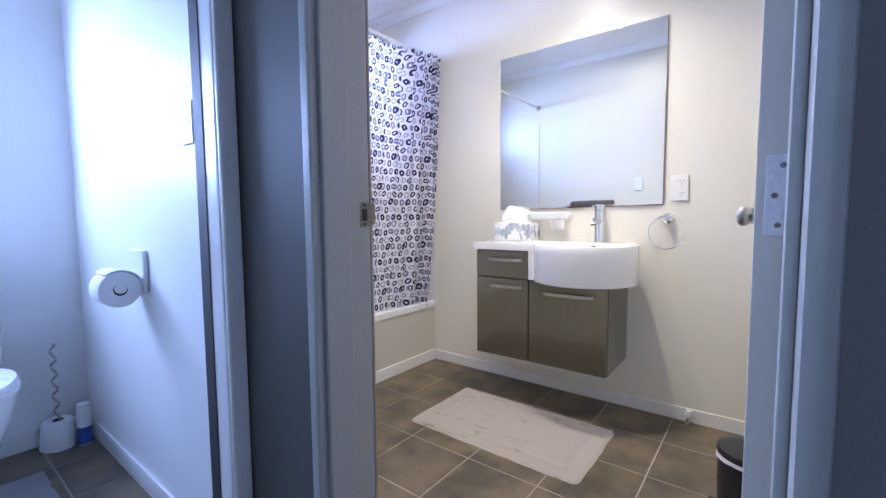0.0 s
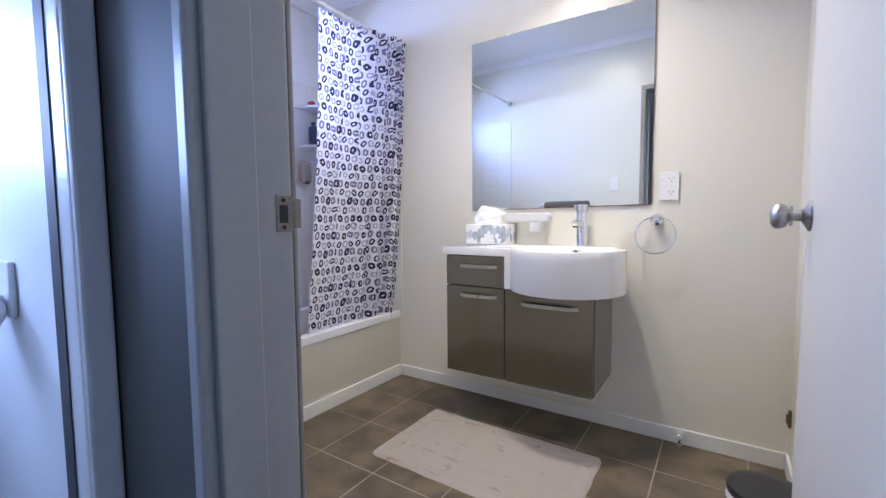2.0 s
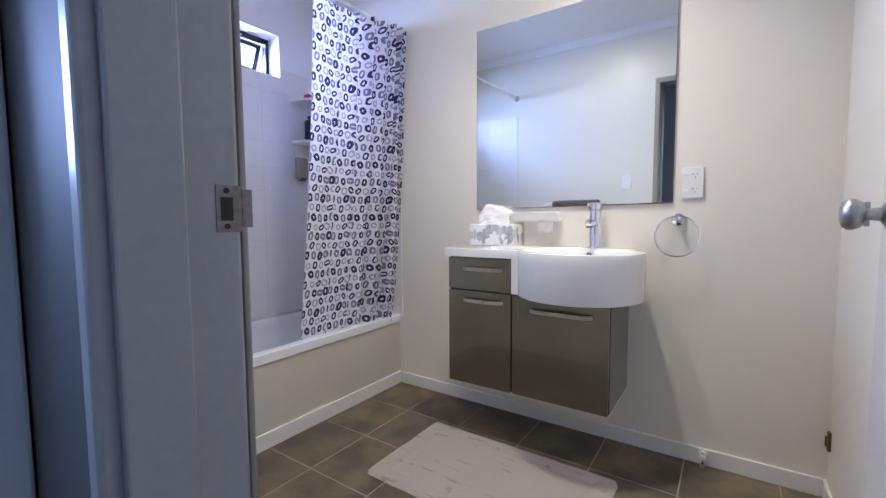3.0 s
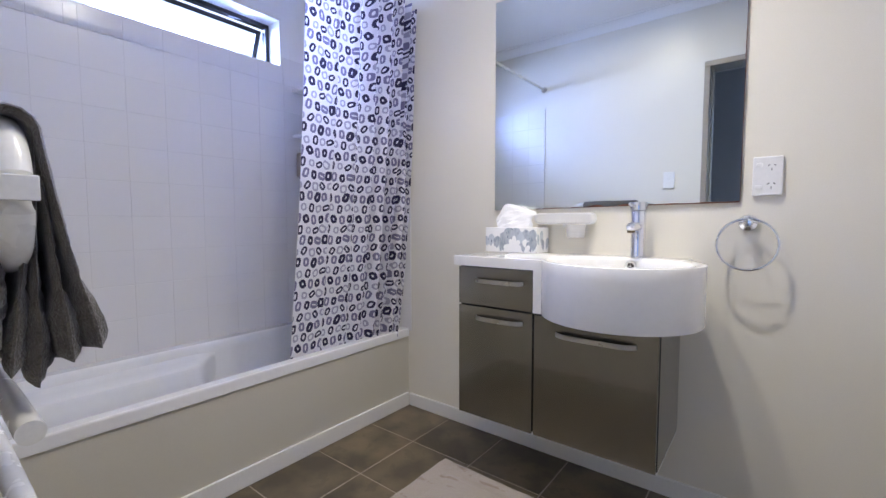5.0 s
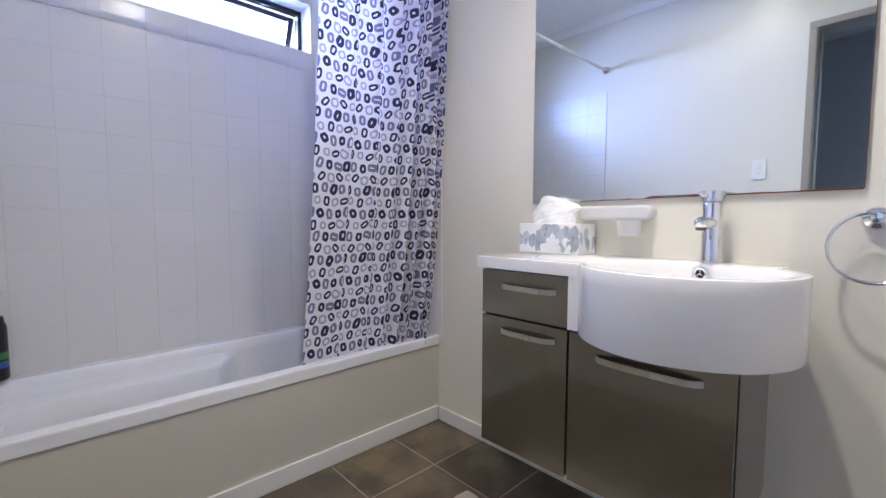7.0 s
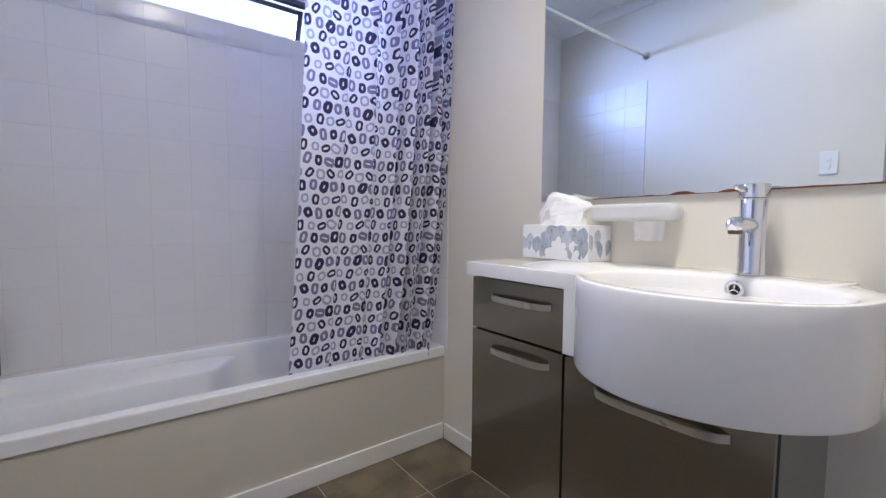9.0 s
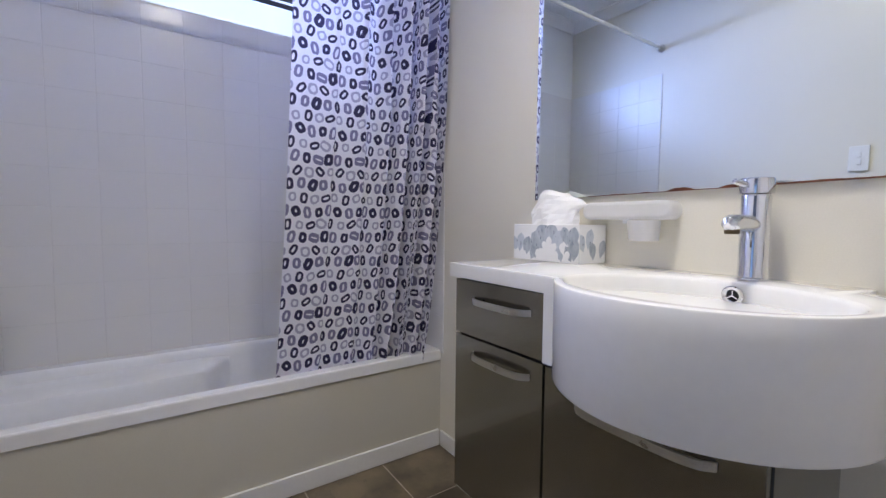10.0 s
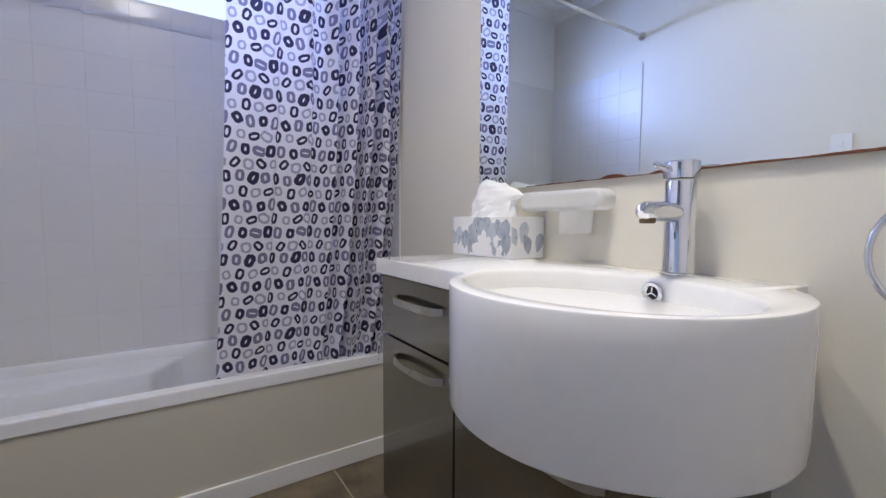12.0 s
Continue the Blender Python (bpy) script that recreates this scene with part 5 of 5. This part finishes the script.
# the toilet room's things
def make_toilet():
    cx, cy = -2.24, 0.205
    root = thing("toilet", (cx, cy, 0.0), "white ceramic toilet with closed seat", "toilet")

    def oval(z, ax, bx, by):
        pts = []
        for i in range(40):
            a = 2 * math.pi * i / 40
            c, s = math.cos(a), math.sin(a)
            pts.append((cx + (ax if c > 0 else bx) * c, cy + by * s, z * 1.09))
        return pts

    def loft(rings):
        bm = bmesh.new()
        vs = [[bm.verts.new(p) for p in ring] for ring in rings]
        for a, b in zip(vs, vs[1:]):
            for i in range(40):
                j = (i + 1) % 40
                bm.faces.new((a[i], a[j], b[j], b[i]))
        bm.faces.new(vs[0])
        bm.faces.new(vs[-1])
        bmesh.ops.recalc_face_normals(bm, faces=bm.faces)
        return bm

    part("bowl", loft([oval(0.0, 0.14, 0.20, 0.11), oval(0.10, 0.12, 0.20, 0.10), oval(0.22, 0.17, 0.21, 0.14), oval(0.32, 0.235, 0.22, 0.178), oval(0.385, 0.25, 0.22, 0.19), oval(0.395, 0.245, 0.22, 0.187)]), ceramic, root)
    part("seat", loft([oval(0.396, 0.25, 0.20, 0.19), oval(0.400, 0.258, 0.20, 0.198), oval(0.413, 0.258, 0.20, 0.198), oval(0.417, 0.25, 0.20, 0.19)]), plastic_white, root)
    part("lid", loft([oval(0.418, 0.25, 0.20, 0.19), oval(0.422, 0.255, 0.20, 0.196), oval(0.436, 0.25, 0.20, 0.19), oval(0.442, 0.20, 0.17, 0.15)]), plastic_white, root)
    part("cistern", boxes((XW + 0.004, XW + 0.185, cy - 0.19, cy + 0.19, 0.44, 0.84), bevel=0.02), ceramic, root)
    part("cistern_lid", boxes((XW + 0.003, XW + 0.195, cy - 0.198, cy + 0.198, 0.841, 0.875), bevel=0.01), ceramic, root)
    return root


make_toilet()


def make_brush():
    x, y = -2.625, 0.556
    root = thing("toilet_brush", (x, y, 0.0), "white toilet brush pot with a wavy dark handle", "toilet brush")
    pot = turned(bmesh.new(), [(0.070, 0.0), (0.078, 0.004), (0.076, 0.030), (0.066, 0.118), (0.060, 0.126), (0.022, 0.127)], (0, 0, 0), 'Z', 36)
    bmesh.ops.transform(pot, matrix=Matrix.Translation((x, y, 0)) @ Matrix.Diagonal((1.02, 0.86, 0.95, 1.0)), verts=pot.verts)
    part("pot", pot, plastic_white, root)
    part("pot_opening", turned(bmesh.new(), [(0.020, 0.1209), (0.020, 0.1222), (0.001, 0.1224)], (x, y, 0), 'Z', 20), dark_slot, root)
    pts = [(x + 0.013 * math.sin(i * 0.95), y + 0.008 * math.sin(i * 0.95), 0.112 + 0.350 * i / 34) for i in range(35)]
    part("handle", swept(bmesh.new(), pts, 0.0045, 8), steel_worn, root, "wavy grey metal handle")
    part("handle_tip", turned(bmesh.new(), [(0.001, 0.458), (0.008, 0.462), (0.009, 0.468), (0.001, 0.475)], (pts[-1][0], pts[-1][1], 0), 'Z', 14), steel_worn, root)
    return root


make_brush()


def make_can():
    at = (-2.555, 0.634, 0.0)
    root = thing("spray_can", at, "white and blue air freshener spray can", "spray can")
    part("body", turned(bmesh.new(), [(0.026, 0.0), (0.027, 0.004), (0.027, 0.135), (0.024, 0.145)], at, 'Z', 24), plastic_white, root)
    part("label_band", turned(bmesh.new(), [(0.0274, 0.008), (0.0274, 0.085)], at, 'Z', 24), blue_label, root, "blue printed label")
    part("cap", turned(bmesh.new(), [(0.0245, 0.1455), (0.0245, 0.180), (0.022, 0.190), (0.001, 0.191)], at, 'Z', 24), plastic_white, root)
    return root


make_can()


def make_paper_holder():
    x, y, z = -1.80, 0.605, 0.788
    root = thing("toilet_roll", (x, y, z), "white toilet roll on a white wall holder", "toilet roll")
    part("back_plate", boxes((-1.93, -1.79, 0.668, 0.6845, 0.765, 0.915), bevel=0.008), plastic_white, root)
    hood = [[(xx, y + 0.066 * math.cos(radians(a)), z + 0.066 * math.sin(radians(a))) for a in range(28, 136, 9)] for xx in (-1.922, -1.88, -1.84, -1.798)]
    part("hood", sheet(bmesh.new(), hood, 0.0035), plastic_white, root)
    bm = bmesh.new()
    turned(bm, [(0.0205, -0.052), (0.058, -0.052), (0.060, -0.049), (0.060, 0.049), (0.058, 0.052), (0.0205, 0.052)], (-1.855, y, z), 'X', 40)
    part("roll", bm, paper_white, root)
    part("core_hollow", turned(bmesh.new(), [(0.0200, -0.0522), (0.0200, 0.0522)], (-1.855, y, z), 'X', 28), dark_slot, root, "shaded hollow of the roll")
    part("spindle", turned(bmesh.new(), [(0.016, -0.062), (0.0175, -0.060), (0.0175, 0.0535), (0.016, 0.0548), (0.001, 0.055)], (-1.855, y + 0.001, z + 0.0035), 'X', 28), plastic_white, root)
    part("arm", boxes((-1.926, -1.918, y - 0.014, 0.669, z - 0.014, z + 0.018), bevel=0.003), plastic_white, root)
    return root


make_paper_holder()

toilet_mat = thing("toilet_mat", (-2.1, 0.2, 0.0), "grey pedestal mat on the toilet room tiles", "toilet mat")
bm = bmesh.new()
sheet(bm, [[(-2.42 + 0.50 * i / 30 + 0.006 * noise.noise(Vector((i, j, 2))), -0.13 + 0.60 * j / 24, 0.001 + 0.012 * min(1, min(i, 30 - i, j, 24 - j) / 2.0) + 0.004 * noise.noise(Vector((i * 0.4, j * 0.4, 0)))) for i in range(31)] for j in range(25)])
part("cotton_face", bm, floor_mat_grey, toilet_mat)


# tiles last: each one an object of its own
meshes = {}


def tile_mesh(w, h, t, material, chamfer, name):
    """A thin slab centred on its back face, its front edges chamfered; shared by equal tiles."""
    key = (round(w, 4), round(h, 4), t, name)
    if key not in meshes:
        a, b, c = w / 2, h / 2, chamfer
        vs = [(-a, -b, 0), (a, -b, 0), (a, b, 0), (-a, b, 0), (-a, -b, t - c), (a, -b, t - c), (a, b, t - c), (-a, b, t - c),
              (-a + c, -b + c, t), (a - c, -b + c, t), (a - c, b - c, t), (-a + c, b - c, t)]
        fs = [(0, 3, 2, 1), (8, 9, 10, 11)] + [(i, (i + 1) % 4, 4 + (i + 1) % 4, 4 + i) for i in range(4)] + [(4 + i, 4 + (i + 1) % 4, 8 + (i + 1) % 4, 8 + i) for i in range(4)]
        me = bpy.data.meshes.new(name)
        me.from_pydata(vs, [], fs)
        me.materials.append(material)
        meshes[key] = me
    return meshes[key]


def cuts(lo, hi, first, pitch):
    """Joint lines between lo and hi at first + k * pitch, with both ends."""
    k0 = math.ceil((lo - first) / pitch)
    inner = [first + k * pitch for k in range(k0, k0 + 60) if lo + 0.012 < first + k * pitch < hi - 0.012]
    return [lo] + inner + [hi]


def lay_floor(x_lo, x_hi, y_lo, y_hi, xf, yf, pitch, gap):
    rnd = random.Random(3)
    xs, ys = cuts(x_lo, x_hi, xf, pitch), cuts(y_lo, y_hi, yf, pitch)
    for xa, xb in zip(xs, xs[1:]):
        for ya, yb in zip(ys, ys[1:]):
            ob = new("tile", tile_mesh(xb - xa - gap, yb - ya - gap, 0.006, tile_floor_mat, 0.0012, "floor_tile"))
            ob.parent = floor
            ob.matrix_local = Matrix.Translation(((xa + xb) / 2, (ya + yb) / 2, -0.006 + rnd.uniform(-0.0003, 0.0002))) @ Euler((rnd.gauss(0, 0.0008), rnd.gauss(0, 0.0008), 0)).to_matrix().to_4x4()


lay_floor(-1.999, XE, 0.740, YN, -0.459, 2.212, 0.3140, 0.0045)
lay_floor(-1.169, XE, 0.601, 0.739, -0.459, 2.212, 0.3140, 0.0045)
lay_floor(XW, -1.171, -0.349, 0.739, -2.42, 0.50, 0.3140, 0.0045)


def lay_wall(name, label, origin, ua, normal, u_lo, u_hi, u_first, z_lo, z_hi, hole=None):
    """Square white tiles on a grout bed; ua is the level direction, normal points into the room."""
    pitch, gap = 0.1520, 0.0017
    o, u, nrm = Vector(origin), Vector(ua), Vector(normal)
    bed = bmesh.new()
    pieces = [(u_lo, u_hi, z_lo, z_hi)]
    if hole:
        h0, h1, hz = hole
        pieces = [(u_lo, u_hi, z_lo, hz), (u_lo, h0, hz, z_hi), (h1, u_hi, hz, z_hi)]
    for a, b, c, d in pieces:
        if b - a < 0.01:
            continue
        p, q = o + u * a + nrm * 0.0006, o + u * b + nrm * 0.0050
        box(bed, min(p.x, q.x), max(p.x, q.x), min(p.y, q.y), max(p.y, q.y), c, d)
    root = setting(name, bed, grout_wall, label, "tiling")
    rot = Matrix((u, Vector((0, 0, 1)).cross(Vector((0, 0, 1))) + Vector((0, 0, 1)), nrm)).transposed().to_4x4()
    rnd = random.Random(len(name))
    us, zs = cuts(u_lo, u_hi, u_first, pitch), cuts(z_lo, z_hi, 0.4275, pitch)
    for ua0, ub0 in zip(us, us[1:]):
        for za, zb in zip(zs, zs[1:]):
            spans = [(ua0, ub0, za, zb)]
            if hole and zb > hole[2]:
                h0, h1, hz = hole
                spans = []
                if za < hz - 0.02:
                    a, b = max(ua0, h0), min(ub0, h1)
                    if b - a > 0.01:
                        spans.append((a, b, za, hz))
                    for a, b in ((ua0, min(ub0, h0)), (max(ua0, h1), ub0)):
                        if b - a > 0.01:
                            spans.append((a, b, za, zb))
                else:
                    for a, b in ((ua0, min(ub0, h0)), (max(ua0, h1), ub0)):
                        if b - a > 0.01:
                            spans.append((a, b, za, zb))
            for a, b, c, d in spans:
                ob = new("tile", tile_mesh(b - a - gap, d - c - gap, 0.0046, tile_wall_mat, 0.0008, "wall_tile"))
                ob.parent = root
                place = o + u * ((a + b) / 2) + nrm * 0.0012 + Vector((0, 0, (c + d) / 2))
                wob = Euler((rnd.gauss(0, 0.0016), rnd.gauss(0, 0.0016), 0)).to_matrix().to_4x4()
                ob.matrix_local = Matrix.Translation(place) @ rot @ wob


TZ = 0.4155
lay_wall("trim_tiles_west", "square white glazed tiles above the bath", (XW, 0, 0), (0, 1, 0), (1, 0, 0), YS + 0.006, YN - 0.006, 1.445, TZ, 0.4275 + 10 * 0.152, (WY0, WY1, WZ0))
lay_wall("trim_tiles_south", "square white glazed tiles at the bath's foot end", (0, YS, 0), (-1, 0, 0), (0, 1, 0), 1.978, -XW - 0.006, 1.978, TZ, 0.4275 + 10 * 0.152)
lay_wall("trim_tiles_north", "square white glazed tiles behind the shower curtain", (0, YN, 0), (1, 0, 0), (0, -1, 0), XW + 0.006, -1.978, -1.978, TZ, 0.4275 + 10 * 0.152)
